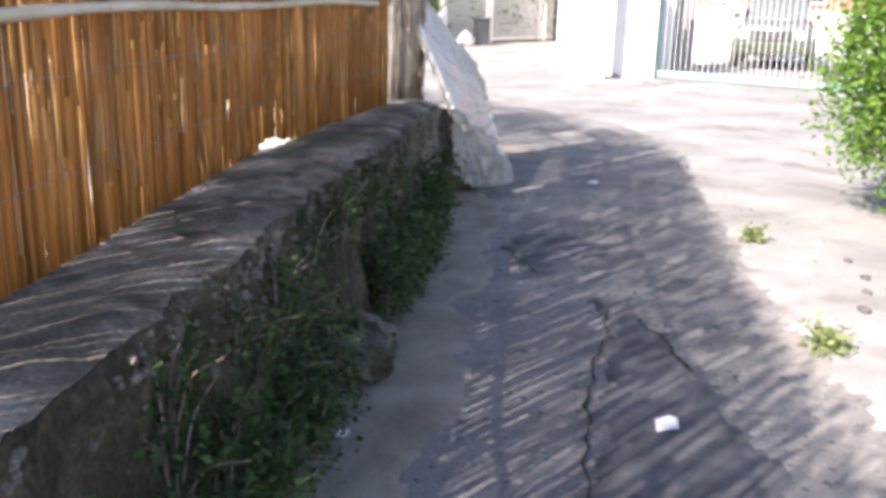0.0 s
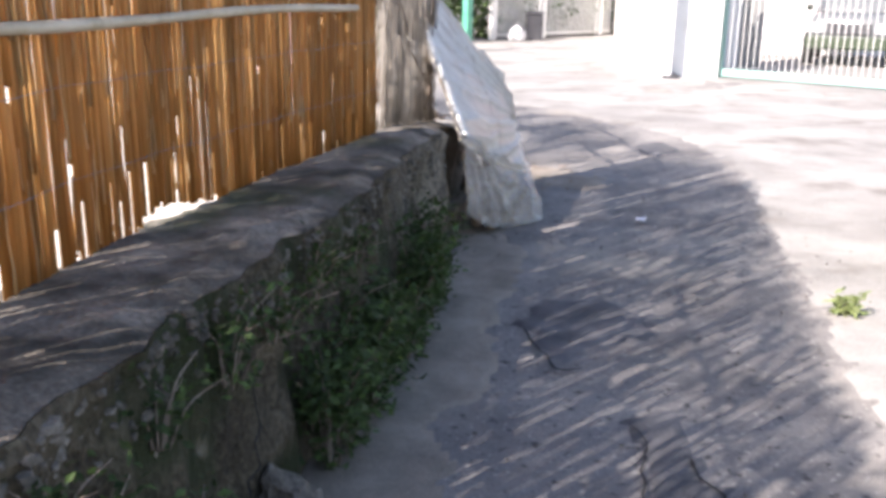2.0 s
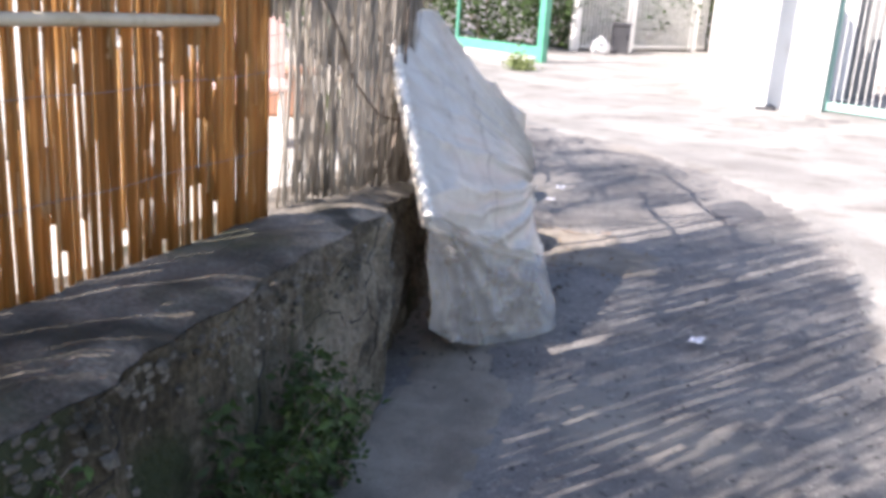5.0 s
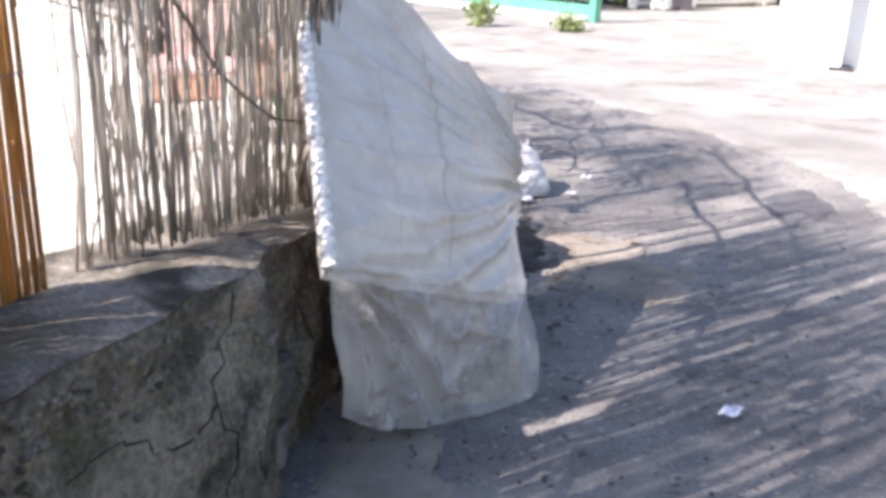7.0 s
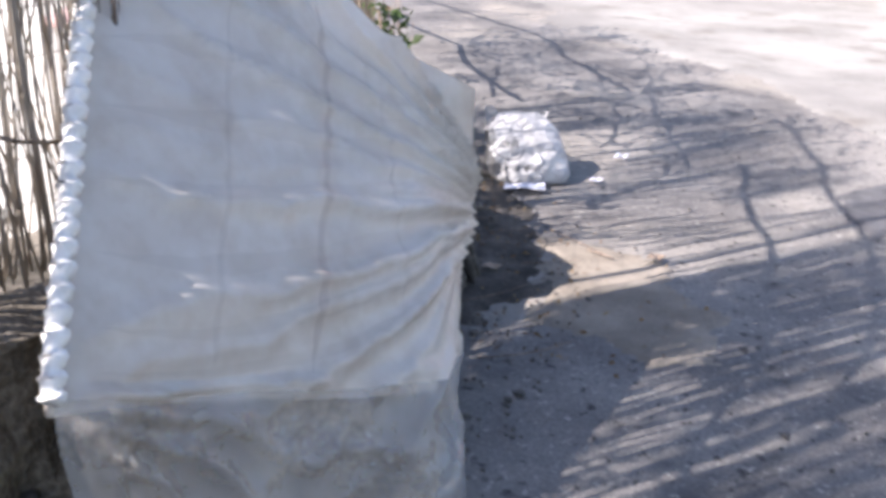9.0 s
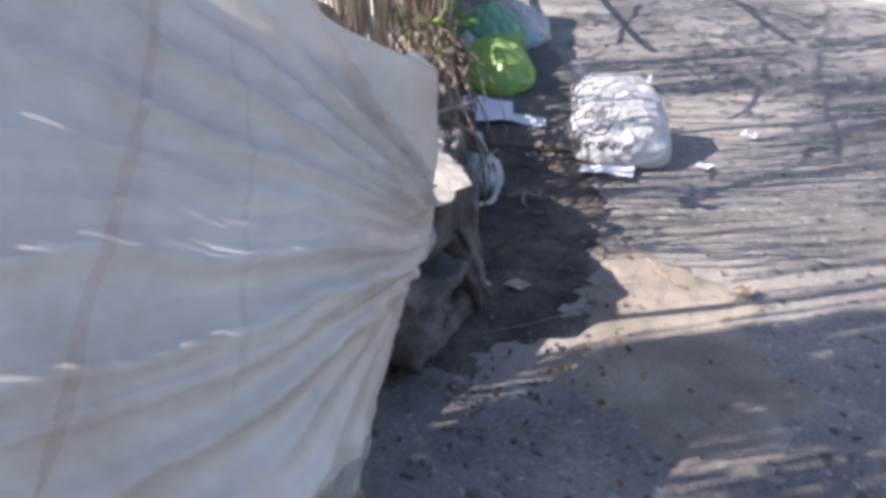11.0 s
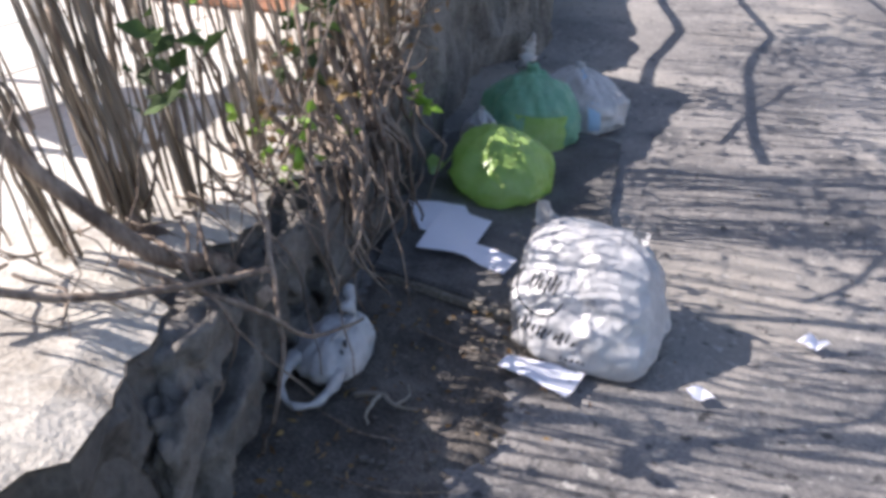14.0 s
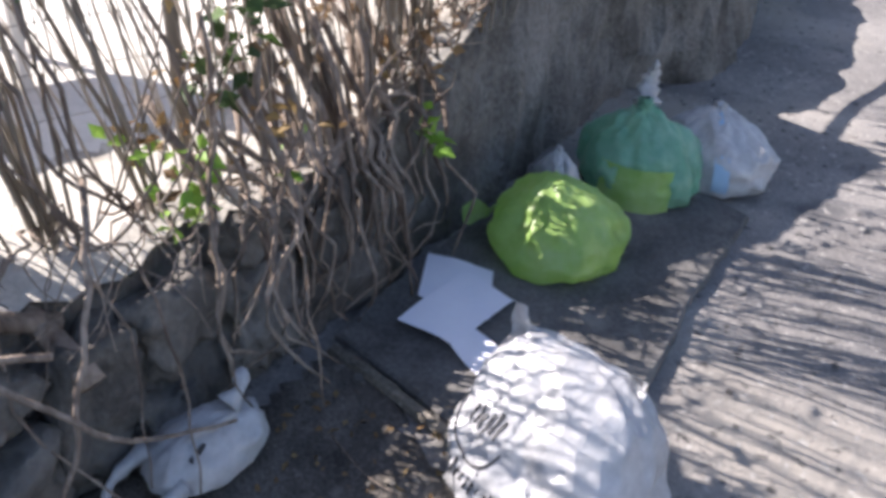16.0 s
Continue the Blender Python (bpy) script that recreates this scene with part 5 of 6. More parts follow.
part("twisted_neck", tube([tuple(q) for q in neck], [0.045 * (1 - i / 17) * (1 + 0.25 * math.sin(i * 2.1)) for i in range(16)], 9), BAG_WHITE, green_bag, "twisted whitish neck", True)
corner = []
for i in range(14):
    for k in range(11):
        a, h = -0.2 - 1.3 * k / 10, 0.15 * i / 13
        rr = 1.02 + 0.12 * math.sin(3.1 * k / 10) * (1 - i / 13) + 0.03 * nz(a * 3, h * 20, 2, 1)
        corner.append((0.19 * rr * math.cos(a), 0.175 * rr * math.sin(a), h))
part("lime_corner", (corner, grid_faces(14, 11)), BAG_LIME, green_bag, "lime-green lower corner", True)
white_bag, wb_body = bag("white_bag", "white plastic bag with a pale blue panel, crumpled", (-1.14, 11.06, 0.008), 20, (0.19, 0.16, 0.25), BAG_WHITE, ROUND, 12, 0.1, 12.0, (-0.05, 0.04), False)
bp = []
for i in range(12):
    for q in (-1, 0, 1):
        h = 0.03 + 0.2 * i / 11
        r = float(np.interp(h / 0.25, [p[0] for p in ROUND[1:]], [p[1] for p in ROUND[1:]])) * 1.06
        a = -0.95 + q * 0.13
        bp.append((0.195 * r * math.cos(a) + -0.05 * (h / 0.25) ** 2, 0.165 * r * math.sin(a) + 0.04 * (h / 0.25) ** 2, h))
part("blue_panel", (bp, grid_faces(12, 3)), BAG_BLUE, wb_body, "faded pale blue panel", True)
bag("grey_bag", "crumpled whitish bag half hidden behind the lime bag", (-1.08, 10.42, 0.03), 0, (0.075, 0.07, 0.2), BAG_WHITE, ROUND, 9, 0.12, 22.0, (0, 0), False)

# small tied bag lying on its side at the wall foot
small, small_body = bag("small_white_bag", "small tied white carrier bag lying by the wall", (-0.305, 9.24, 0.016), 120, (0.14, 0.09, 0.125), BAG_WHITE,
                        [(0.0, 0.3), (0.0, 0.6), (0.1, 0.85), (0.35, 1.02), (0.6, 0.95), (0.85, 0.6), (0.97, 0.25), (1.0, 0.05)], 8, 0.07, 31.0, (0, 0), False)
loop = [(-0.1, 0.06, 0.07), (-0.15, 0.062, 0.06), (-0.2, 0.05, 0.045), (-0.232, 0.005, 0.03), (-0.205, -0.045, 0.03), (-0.15, -0.06, 0.04), (-0.1, -0.06, 0.055)]
lp = catmull(loop, 30)
part("handle_loop", tube([tuple(q) for q in lp], [0.008 + 0.016 * abs(i / 14.5 - 1) ** 2 + 0.002 * math.sin(i * 1.3) for i in range(30)], 8), BAG_WHITE, small, "looped carrier handle", True)
part("tied_end", tube(catmull([(0.06, 0.0, 0.12), (0.09, 0.0, 0.14), (0.105, 0.01, 0.155), (0.125, 0.03, 0.16)], 12), [0.03, 0.026, 0.02, 0.014, 0.012, 0.014, 0.017, 0.019, 0.018, 0.016, 0.012, 0.006], 8), BAG_WHITE, small, "crumpled tied end", True)
part("fold", tube(catmull([(-0.06, -0.02, 0.118), (0.0, -0.03, 0.122), (0.07, -0.02, 0.11)], 10), [0.004 + 0.006 * math.sin(i * 0.34) for i in range(10)], 7), BAG_WHITE, small_body, smooth=True)
for u, w_, hh in ((-0.07, 0.012, 0.09), (-0.05, 0.014, 0.1), (-0.04, 0.01, 0.088)):
    part("print_mark", moved(rock((w_, 0.006, 0.004), u * 90, 0.4, 2), pose(u, -0.05, hh + 0.008, 40, 0, 30)), INK, small_body)

# ---------------------------------------------------------------- slab, papers, scraps
slab_v, slab_n = [], []
OUT = along([(-0.64, 9.6), (-0.35, 9.72), (-0.03, 9.86), (-0.1, 10.1), (-0.5, 10.55), (-0.85, 11.0), (-1.15, 10.9), (-1.34, 10.48), (-1.0, 10.05), (-0.76, 9.74), (-0.64, 9.6)], 0.04)
for k, (s, z) in enumerate(((1.004, -0.01), (1.0, 0.022), (0.985, 0.03), (0.8, 0.03), (0.5, 0.031), (0.1, 0.03))):
    c = OUT.mean(0)
    for q in OUT:
        v = c + (q - c) * s
        jag = 0.008 * nz(q[0], q[1], 2, 9) if k < 3 else 0
        slab_v.append((v[0] + jag, v[1] + jag, z + (0.004 * nz(v[0], v[1], 4, 5) if k > 1 else 0)))
m_ = len(OUT)
slab = part("slab", (slab_v, grid_faces(6, m_, True) + [tuple(5 * m_ + i for i in range(m_))]), SLAB, None, "dark low concrete slab with a chipped pale edge", False, "structure")
edge_pts = along([(-0.6, 9.58), (-0.35, 9.69), (-0.04, 9.825)], 0.03)
part("edge_strip", tube([(q[0], q[1], 0.016 + 0.006 * nz(q[0], q[1], 1, 8)) for q in edge_pts], [0.018 + 0.006 * nz(q[0], q[1], 7, 12) for q in edge_pts], 7), WALLTOP, slab, "chipped pale mortar edge")


def paper(corners, z, label, bend=0.006, mat=None, group="loose papers"):
    a, b, c, d = [np.array(q, float) for q in corners]
    th = thing("paper", label, "paper", (a[0], a[1], z), 0, group)
    v = []
    for i in range(9):
        for j in range(9):
            s, t = i / 8, j / 8
            q = (a * (1 - s) + b * s) * (1 - t) + (d * (1 - s) + c * s) * t
            v.append((q[0] - a[0], q[1] - a[1], 0.004 + bend * (1 + nz(q[0], q[1], z * 50, 6)) * abs(math.sin(3 * s + 2 * t))))
    part("sheet_of_paper", (v, grid_faces(9, 9)), mat or PAPER, th, smooth=True)
    return th


paper([(-0.91, 9.94), (-0.768, 10.08), (-0.56, 9.98), (-0.715, 9.84)], 0.034, "white printed sheet of paper on the dark slab")
paper([(-0.626, 9.754), (-0.79, 10.005), (-0.615, 10.07), (-0.487, 9.85)], 0.042, "white sheet of paper lying across another")
paper([(-0.57, 9.92), (-0.39, 9.973), (-0.342, 9.87), (-0.487, 9.845)], 0.036, "white sheet of paper at the slab edge")
paper([(-0.043, 9.575), (-0.036, 9.65), (0.129, 9.73), (0.168, 9.612)], 0.014, "crumpled white paper under the sack", 0.014)
paper([(0.318, 9.91), (0.34, 9.95), (0.394, 9.93), (0.36, 9.885)], 0.012, "small torn white scrap on asphalt", 0.01)
paper([(0.37, 10.345), (0.4, 10.4), (0.45, 10.385), (0.42, 10.33)], 0.012, "flattened white paper cup on asphalt", 0.02)
paper([(0.03, 8.57), (0.06, 8.63), (0.12, 8.6), (0.1, 8.55)], 0.02, "small white scrap at the wall foot", 0.012)
paper([(1.15, 7.2), (1.19, 7.27), (1.24, 7.25), (1.2, 7.18)], 0.012, "small bluish-white scrap on asphalt", 0.012)
paper([(0.74, 2.82), (0.75, 2.92), (0.83, 2.91), (0.82, 2.82)], 0.02, "small white paper scrap on asphalt", 0.012)
paper([(0.14, 8.63), (0.17, 8.69), (0.22, 8.68), (0.2, 8.62)], 0.02, "dirty brown card scrap on soil", 0.008, CARD)
paper([(0.74, 9.02), (0.76, 9.08), (0.82, 9.06), (0.79, 9.0)], 0.012, "brown card scrap on sunlit asphalt", 0.006, CARD)

# pebbles, crumbs and twigs on the road edge
geo = []
for k in range(520):
    yv = rng.uniform(6.6, 9.8)
    xv = rng.uniform(-0.1, 0.6) - max(0, yv - 8.6) * 0.45
    s = rng.uniform(0.002, 0.009) * (2.0 if rng.random() < 0.05 else 1)
    geo.append(moved(rock((s, s * 0.8, s * 0.6), k * 0.7, 0.3, 1), pose(xv, yv, 0.012 + s * 0.4, 0, 0, rng.uniform(0, 360))))
pebbles = part("pebbles", joined(geo), STONE, None, "scattered small stones and crumbs on soil", False, "stuff")
tagged(pebbles, category="pebbles")
geo = []
for k in range(260):
    xv, yv = rng.uniform(-0.4, 2.4), rng.uniform(1.6, 12.5)
    s = rng.uniform(0.003, 0.01)
    geo.append(moved(rock((s, s * 0.8, s * 0.6), k * 0.9, 0.3, 1), pose(xv, yv, 0.006 + s * 0.4, 0, 0, rng.uniform(0, 360))))
tagged(part("gravel", joined(geo), STONE, None, "loose grit on the asphalt", False, "stuff"), category="gravel")
for k, (a, b, r) in enumerate([((0.35, 7.95), (0.62, 8.2), 0.005), ((0.28, 8.75), (0.5, 8.9), 0.004), ((0.3, 9.15), (0.62, 8.95), 0.005), ((0.5, 9.0), (0.62, 8.95), 0.007), ((-0.3, 9.5), (-0.05, 9.62), 0.004),
                               ((0.05, 9.0), (0.25, 9.2), 0.005), ((-0.15, 9.1), (0.05, 9.2), 0.006), ((0.15, 8.3), (0.4, 8.65), 0.004)]):
    th = thing("fallen_twig", "thin dry brown twig lying on the ground", "twig", (a[0], a[1], 0.016), 0, "fallen twigs")
    mid = ((b[0] - a[0]) * 0.5 + 0.02, (b[1] - a[1]) * 0.5 - 0.02, 0.008)
    part("twig", tube(catmull([(0, 0, 0.004), mid, (b[0] - a[0], b[1] - a[1], 0.004)], 10), [0.6 * r * (1 - 0.05 * i) for i in range(10)], 6), BARK, th, smooth=True)

root = thing("pale_root", "pale crooked dry root lying on dark soil", "root", (-0.09, 9.25, 0.018), 0)
for pts, r0 in (([(-0.07, -0.05, 0.004), (-0.02, -0.01, 0.02), (0.03, 0.0, 0.012), (0.07, 0.04, 0.006)], 0.008), ([(-0.02, -0.01, 0.02), (0.0, -0.06, 0.012), (0.04, -0.09, 0.004)], 0.006), ([(0.03, 0.0, 0.012), (0.02, 0.05, 0.01), (-0.02, 0.08, 0.004)], 0.005)):
    p = catmull(pts, 14)
    part("root_limb", tube([(q[0] + 0.006 * nz(q[0], q[1], 3, 22.0), q[1] + 0.006 * nz(q[1], q[0], 5, 22.0), q[2]) for q in p], [r0 * (1 - 0.045 * i) for i in range(14)], 7), CANE_DRY, root, smooth=True)

geo = []
for k in range(420):
    yv = rng.uniform(8.0, 10.0)
    xv = rng.gauss(0.28, 0.28) - max(0, yv - 8.4) * 0.42
    if xv < 0.05 - max(0, yv - 8.3) * 0.42:
        continue
    geo.append(leaf((xv, yv, 0.014 + rng.uniform(0, 0.006)), (rng.uniform(-1, 1), rng.uniform(-1, 1), rng.uniform(-0.05, 0.25)), rng.uniform(0.01, 0.035), rng.uniform(0.006, 0.018), rng))
tagged(part("leaf_litter", joined(geo), LEAF_DRY, None, "dry brown leaf litter on the dark soil", False, "stuff"), category="leaf litter")
geo = []
for k in range(46):
    xv, yv = rng.uniform(-0.35, 0.3), rng.uniform(8.1, 9.7)
    s_ = rng.uniform(0.003, 0.01)
    xv = xv - max(0, yv - 8.6) * 0.2
    if xv > 0.02 - max(0, yv - 8.3) * 0.4:
        geo.append(moved(rock((s_, s_ * 0.8, s_ * 0.5), k * 1.9, 0.4, 1), pose(xv, yv, 0.012 + s_ * 0.3, 0, 0, rng.uniform(0, 360))))
tagged(part("mortar_crumbs", joined(geo), WALLTOP, None, "pale mortar crumbs fallen from the broken wall", False, "stuff"), category="rubble")

# broken concrete lump at the wall foot
lump = part("concrete_lump", rock((0.1, 0.13, 0.085), 3.7, 0.35), WALLTOP, None, "broken pale concrete lump at the wall foot", False)
tagged(lump, category="stone")
lump.matrix_world = pose(-0.3, 3.27, 0.07, 5, -8, 25)
lump2 = part("concrete_lump", rock((0.08, 0.1, 0.09), 8.1, 0.35), WALLTOP, None, "broken pale concrete lump at the wall foot", False)
tagged(lump2, category="stone")
lump2.matrix_world = pose(-0.27, 3.43, 0.1, 12, 18, 70)
for sx, sy, sr in ((-0.34, 2.72, 0.012),):
    paper([(sx, sy), (sx + 0.02, sy + 0.05), (sx + 0.05, sy + 0.04), (sx + 0.03, sy - 0.01)], 0.02, "tiny white scrap in the weeds", 0.01)


# ---------------------------------------------------------------- weeds
def weed(at, height, spread, count, size, mat, label, stems=7, lean=(0.0, 0.0), name="weed", group="wall weeds", r=None):
    r = r or rng
    th = thing(name, label, "weed", at, 0, group)
    lg, sg = [], []
    for k in range(stems):
        a = r.uniform(0, 2 * math.pi)
        tip = (math.cos(a) * spread * r.uniform(0.3, 1) + lean[0], math.sin(a) * spread * r.uniform(0.3, 1.2) + lean[1], height * r.uniform(0.5, 1.0))
        base = (tip[0] * 0.15, tip[1] * 0.15, 0)
        mid = (tip[0] * 0.45, tip[1] * 0.45, tip[2] * 0.7)
        p = catmull([base, mid, tip], 10)
        sg.append(tube(p, [0.004 - 0.0003 * i for i in range(10)], 4))
        for j in range(count // stems):
            t = r.uniform(0.15, 1.0)
            q = p[int(t * 9)]
            w = spread * 0.22
            lg.append(leaf((q[0] + r.gauss(0, w), q[1] + r.gauss(0, w), max(0.01, q[2] + r.gauss(0, w * 0.8))), (r.uniform(-1, 1), r.uniform(-1, 1), r.uniform(-0.5, 0.7)), size * r.uniform(0.6, 1.3), size * r.uniform(0.3, 0.6), r))
    part("stalk_growth", joined(sg), BARK, th, smooth=True, kind="stuff")
    part("leaves", joined(lg), mat, th, kind="stuff")
    return th


def wall_face(yv):
    return float(np.interp(yv, [w[1] for w in WALL], [w[0] for w in WALL]))


for yv, hgt, spr, cnt, sz in ((1.45, 0.4, 0.2, 420, 0.04), (1.9, 0.42, 0.2, 460, 0.04), (2.25, 0.36, 0.2, 420, 0.04), (2.6, 0.42, 0.22, 520, 0.042), (2.95, 0.44, 0.2, 480, 0.04), (3.85, 0.5, 0.18, 520, 0.042),
                              (4.0, 0.4, 0.16, 380, 0.045), (4.25, 0.52, 0.22, 720, 0.05), (4.5, 0.48, 0.2, 560, 0.048), (4.75, 0.36, 0.15, 260, 0.042), (5.0, 0.58, 0.2, 760, 0.048), (5.3, 0.56, 0.18, 620, 0.045), (5.6, 0.34, 0.12, 240, 0.038)):
    weed((wall_face(yv) + 0.06, yv, 0.0), hgt, spr, cnt, sz, LEAF_DARK, "leafy dark green weeds growing along the wall foot", 9, (0.03, 0))
for yv, hgt, spr, cnt in ((1.8, 0.2, 0.15, 120), (2.2, 0.2, 0.15, 130), (2.6, 0.2, 0.14, 120), (3.0, 0.22, 0.15, 140), (3.35, 0.24, 0.16, 170), (3.65, 0.26, 0.16, 180), (3.95, 0.24, 0.15, 150), (4.4, 0.18, 0.12, 90)):
    weed((wall_face(yv) - 0.03, yv, 0.5), hgt, spr, cnt, 0.035, LEAF_DARK, "sparse green weeds rooted in the wall cracks", 6, (0.05, 0), "wall_weed")
for k in range(15):
    yv = 1.0 + 0.16 * k + (1.0 if k > 11 else 0)
    weed((wall_face(yv) - 0.02, yv, 0.1 + 0.24 * (k % 3) / 2), 0.24, 0.16, 170, 0.038, LEAF_DARK, "low dark creeping weeds on the wall face", 6, (0.05, 0), "creeping_weed")
for x, yv, hgt, spr, cnt, ln in ((1.92, 5.5, 0.1, 0.09, 160, 0.05), (1.66, 3.68, 0.07, 0.13, 200, 0.05), (2.3, 3.5, 0.08, 0.1, 120, 0.05), (-0.95, 21.5, 0.25, 0.4, 300, 0.12), (-2.7, 21.6, 0.5, 0.45, 420, 0.12)):
    weed((x, yv, 0.005), hgt, spr, cnt, ln, LEAF_TUFT, "pale green grass tuft on the sunlit verge", 9, (0, 0), "grass_tuft", "grass tufts")
for x, yv, s in ((2.3, 4.75, 0.02), (2.05, 4.2, 0.025), (2.35, 5.1, 0.018), (2.2, 4.5, 0.02)):
    ob = tagged(part("pebble", rock((s, s * 1.3, s * 0.7), x * 3, 0.3, 2), STONE, None, "small dark pebble on pale ground", True), category="stone", group="pebbles")
    ob.matrix_world = pose(x, yv, s * 0.5 + 0.004, 0, 0, 20)


# ---------------------------------------------------------------- bush beside the lane
def bush(name, label, centre, radii, clumps, per, size, mat, trunk_from, category="bush"):
    th = thing(name, label, category, (centre[0], centre[1], 0))
    lg = []
    for k in range(clumps):
        while True:
            u = Vector((rng.uniform(-1, 1), rng.uniform(-1, 1), rng.uniform(-1, 1)))
            if 0.35 < u.length < 1:
                break
        k2 = 1 + 0.18 * nz(u.x * 2, u.y * 2, u.z * 2, 1.0)
        c = (u.x * radii[0] * k2, u.y * radii[1] * k2, centre[2] + u.z * radii[2] * k2)
        for j in range(per):
            a = (c[0] + rng.gauss(0, size * 1.5), c[1] + rng.gauss(0, size * 1.5), max(0.02, c[2] + rng.gauss(0, size * 1.5)))
            lg.append(leaf(a, (u.x + rng.uniform(-1, 1), u.y + rng.uniform(-1, 1), rng.uniform(-0.6, 0.8)), size * rng.uniform(0.7, 1.3), size * rng.uniform(0.4, 0.7), rng))
    part("crown", joined(lg), mat, th, "small dense leaves", kind="stuff")
    for k in range(7):
        a = rng.uniform(0, 6.28)
        part("stem", tube(catmull([(math.cos(a) * 0.08, math.sin(a) * 0.08, -0.02), (math.cos(a) * 0.2 * radii[0], math.sin(a) * 0.2 * radii[1], centre[2] * 0.5), (math.cos(a) * 0.6 * radii[0], math.sin(a) * 0.6 * radii[1], centre[2] + 0.3 * radii[2])], 9),
                               [0.022 - 0.0018 * i for i in range(9)], 6), BARK, th, smooth=True)
    return th


bush("hedge_bush", "dense sunlit bright green bush beside the lane", (3.37, 6.15, 1.1), (0.74, 0.78, 0.95), 2200, 12, 0.05, LEAF_BUSH, 0)

# ---------------------------------------------------------------- far side: walls, gates, car
p1 = thing("gate_wall", "white rendered boundary wall with a square end pillar", "wall", kind="structure")
part("pillar", block(2.86, 17.75, -0.02, 3.14, 18.3, 3.4, 0.02), WHITE, p1, "white corner pillar")
# Black box drawn in for the shade in the notch at the pillar foot.
part("vent", block(2.98, 17.73, -0.02, 3.3, 18.06, 0.06, 0.01), BIN_BLACK, p1, "dark block for the shadowed notch at the pillar foot")
part("panel", block(3.145, 18.07, -0.02, 4.02, 18.4, 3.6, 0.02), WHITE, p1, "white rendered pier")
part("side_wall", ([(3.1, 18.42, -0.02), (3.95, 34.5, -0.02), (3.95, 34.5, 3.0), (3.1, 18.42, 3.0), (3.4, 18.42, -0.02), (4.25, 34.5, -0.02), (4.25, 34.5, 3.0), (3.4, 18.42, 3.0)],
     [(0, 1, 2, 3), (4, 7, 6, 5), (3, 2, 6, 7), (0, 3, 7, 4), (1, 5, 6, 2)]), WHITE, p1, "white lane wall")
part("inner_jamb", block(4.62, 20.4, -0.02, 4.9, 21.0, 3.4, 0.02), WHITE, p1, "white inner jamb")
part("inner_pier", block(4.93, 20.65, -0.02, 5.42, 21.05, 3.4, 0.02), GREY_PAINT, p1, "grey inner pier")

GA, GB = Vector((4.06, 18.25, 0)), Vector((8.73, 14.65, 0))
gd = (GB - GA).normalized()
gate = thing("sliding_gate", "sliding gate of thin white bars in a green steel frame", "gate", GA, math.degrees(math.atan2(gd.y, gd.x)))
L = (GB - GA).length
part("bottom_rail", block(0, -0.03, 0.03, L, 0.03, 0.16, 0.008), GLARE_TEAL, gate, "teal bottom rail, paled to carry glare")
part("top_rail", block(0, -0.025, 2.3, L, 0.025, 2.36, 0.008), GREEN_PAINT, gate, "green top rail")
part("end_stile", block(-0.02, -0.04, 0.0, 0.08, 0.04, 3.2, 0.008), GLARE_TEAL, gate, "teal end post, paled to carry glare")
barm = mesh("bar", *block(-0.005, -0.005, 0.16, 0.005, 0.005, 2.3, 0.0015), WHITE)
x = 0.18
while x < L - 0.05:
    b = part("bar", barm, WHITE, gate)
    b.matrix_basis = pose(x, 0, 0)
    x += 0.115

yard = thing("car_yard_wall", "low white yard wall with a pinkish house behind", "wall", kind="structure")
part("rear_wall", block(5.6, 25.5, -0.02, 16.0, 25.8, 1.3, 0.02), WHITE, yard, "white yard wall")
house = thing("house", "pink rendered house behind the yard", "house")
part("wall", block(6.5, 30.0, -0.02, 19.0, 38.0, 5.6, 0.03), BRICK_PINK, house)
part("roof", block(6.2, 29.7, 5.6, 19.3, 38.3, 5.85, 0.03), TERRACOTTA, house, "flat tiled roof edge")
for wx in (8.2, 11.0, 14.0):
    w = part("window", block(wx, 29.9, 1.5, wx + 0.9, 30.02, 2.7, 0.02), WHITE, house, "white framed window")
    part("pane", block(wx + 0.08, 29.88, 1.58, wx + 0.82, 29.92, 2.62, 0.004), GLASS, w)
low = thing("yard_fence", "white bar fence at the back of the yard", "fence", (5.55, 24.6, 0))
for z in (0.15, 1.35):
    part("rail", block(0, -0.02, z, 3.2, 0.02, z + 0.05, 0.006), WHITE, low)
barl = mesh("bar", *block(-0.014, -0.014, 0.02, 0.014, 0.014, 1.45, 0.003), WHITE)
for k in range(22):
    part("bar", barl, WHITE, low).matrix_basis = pose(0.05 + 0.145 * k, 0, 0)


def loft(sections):
    """Cross-sections (y, [(x, z), ...]) joined into a closed body."""
    v, n = [], len(sections[0][1])
    for yv, ring in sections:
        v += [(x_, yv, z_) for x_, z_ in ring]
    return v, grid_faces(len(sections), n, True) + [tuple(range(n))[::-1], tuple((len(sections) - 1) * n + k for k in range(n))]


def hull(w, z0, z1, r=0.12):
    return [(-w + r, z0), (w - r, z0), (w, z0 + r), (w, z1 - r), (w - r, z1), (-w + r, z1), (-w, z1 - r), (-w, z0 + r)]


car = thing("parked_car", "white compact off-road car with dark trim behind the gate, shade put in its colour", "car", (7.36, 21.35, 0.0), -22)
part("body", loft([(0.0, hull(0.76, 0.5, 0.95)), (0.12, hull(0.82, 0.42, 1.05)), (0.9, hull(0.84, 0.4, 1.1)), (1.1, hull(0.84, 0.4, 1.12)), (3.4, hull(0.84, 0.4, 1.14)), (3.8, hull(0.8, 0.45, 1.05))]), SHADED_CAR_PAINT, car, "white body, shade put in its grey", True)
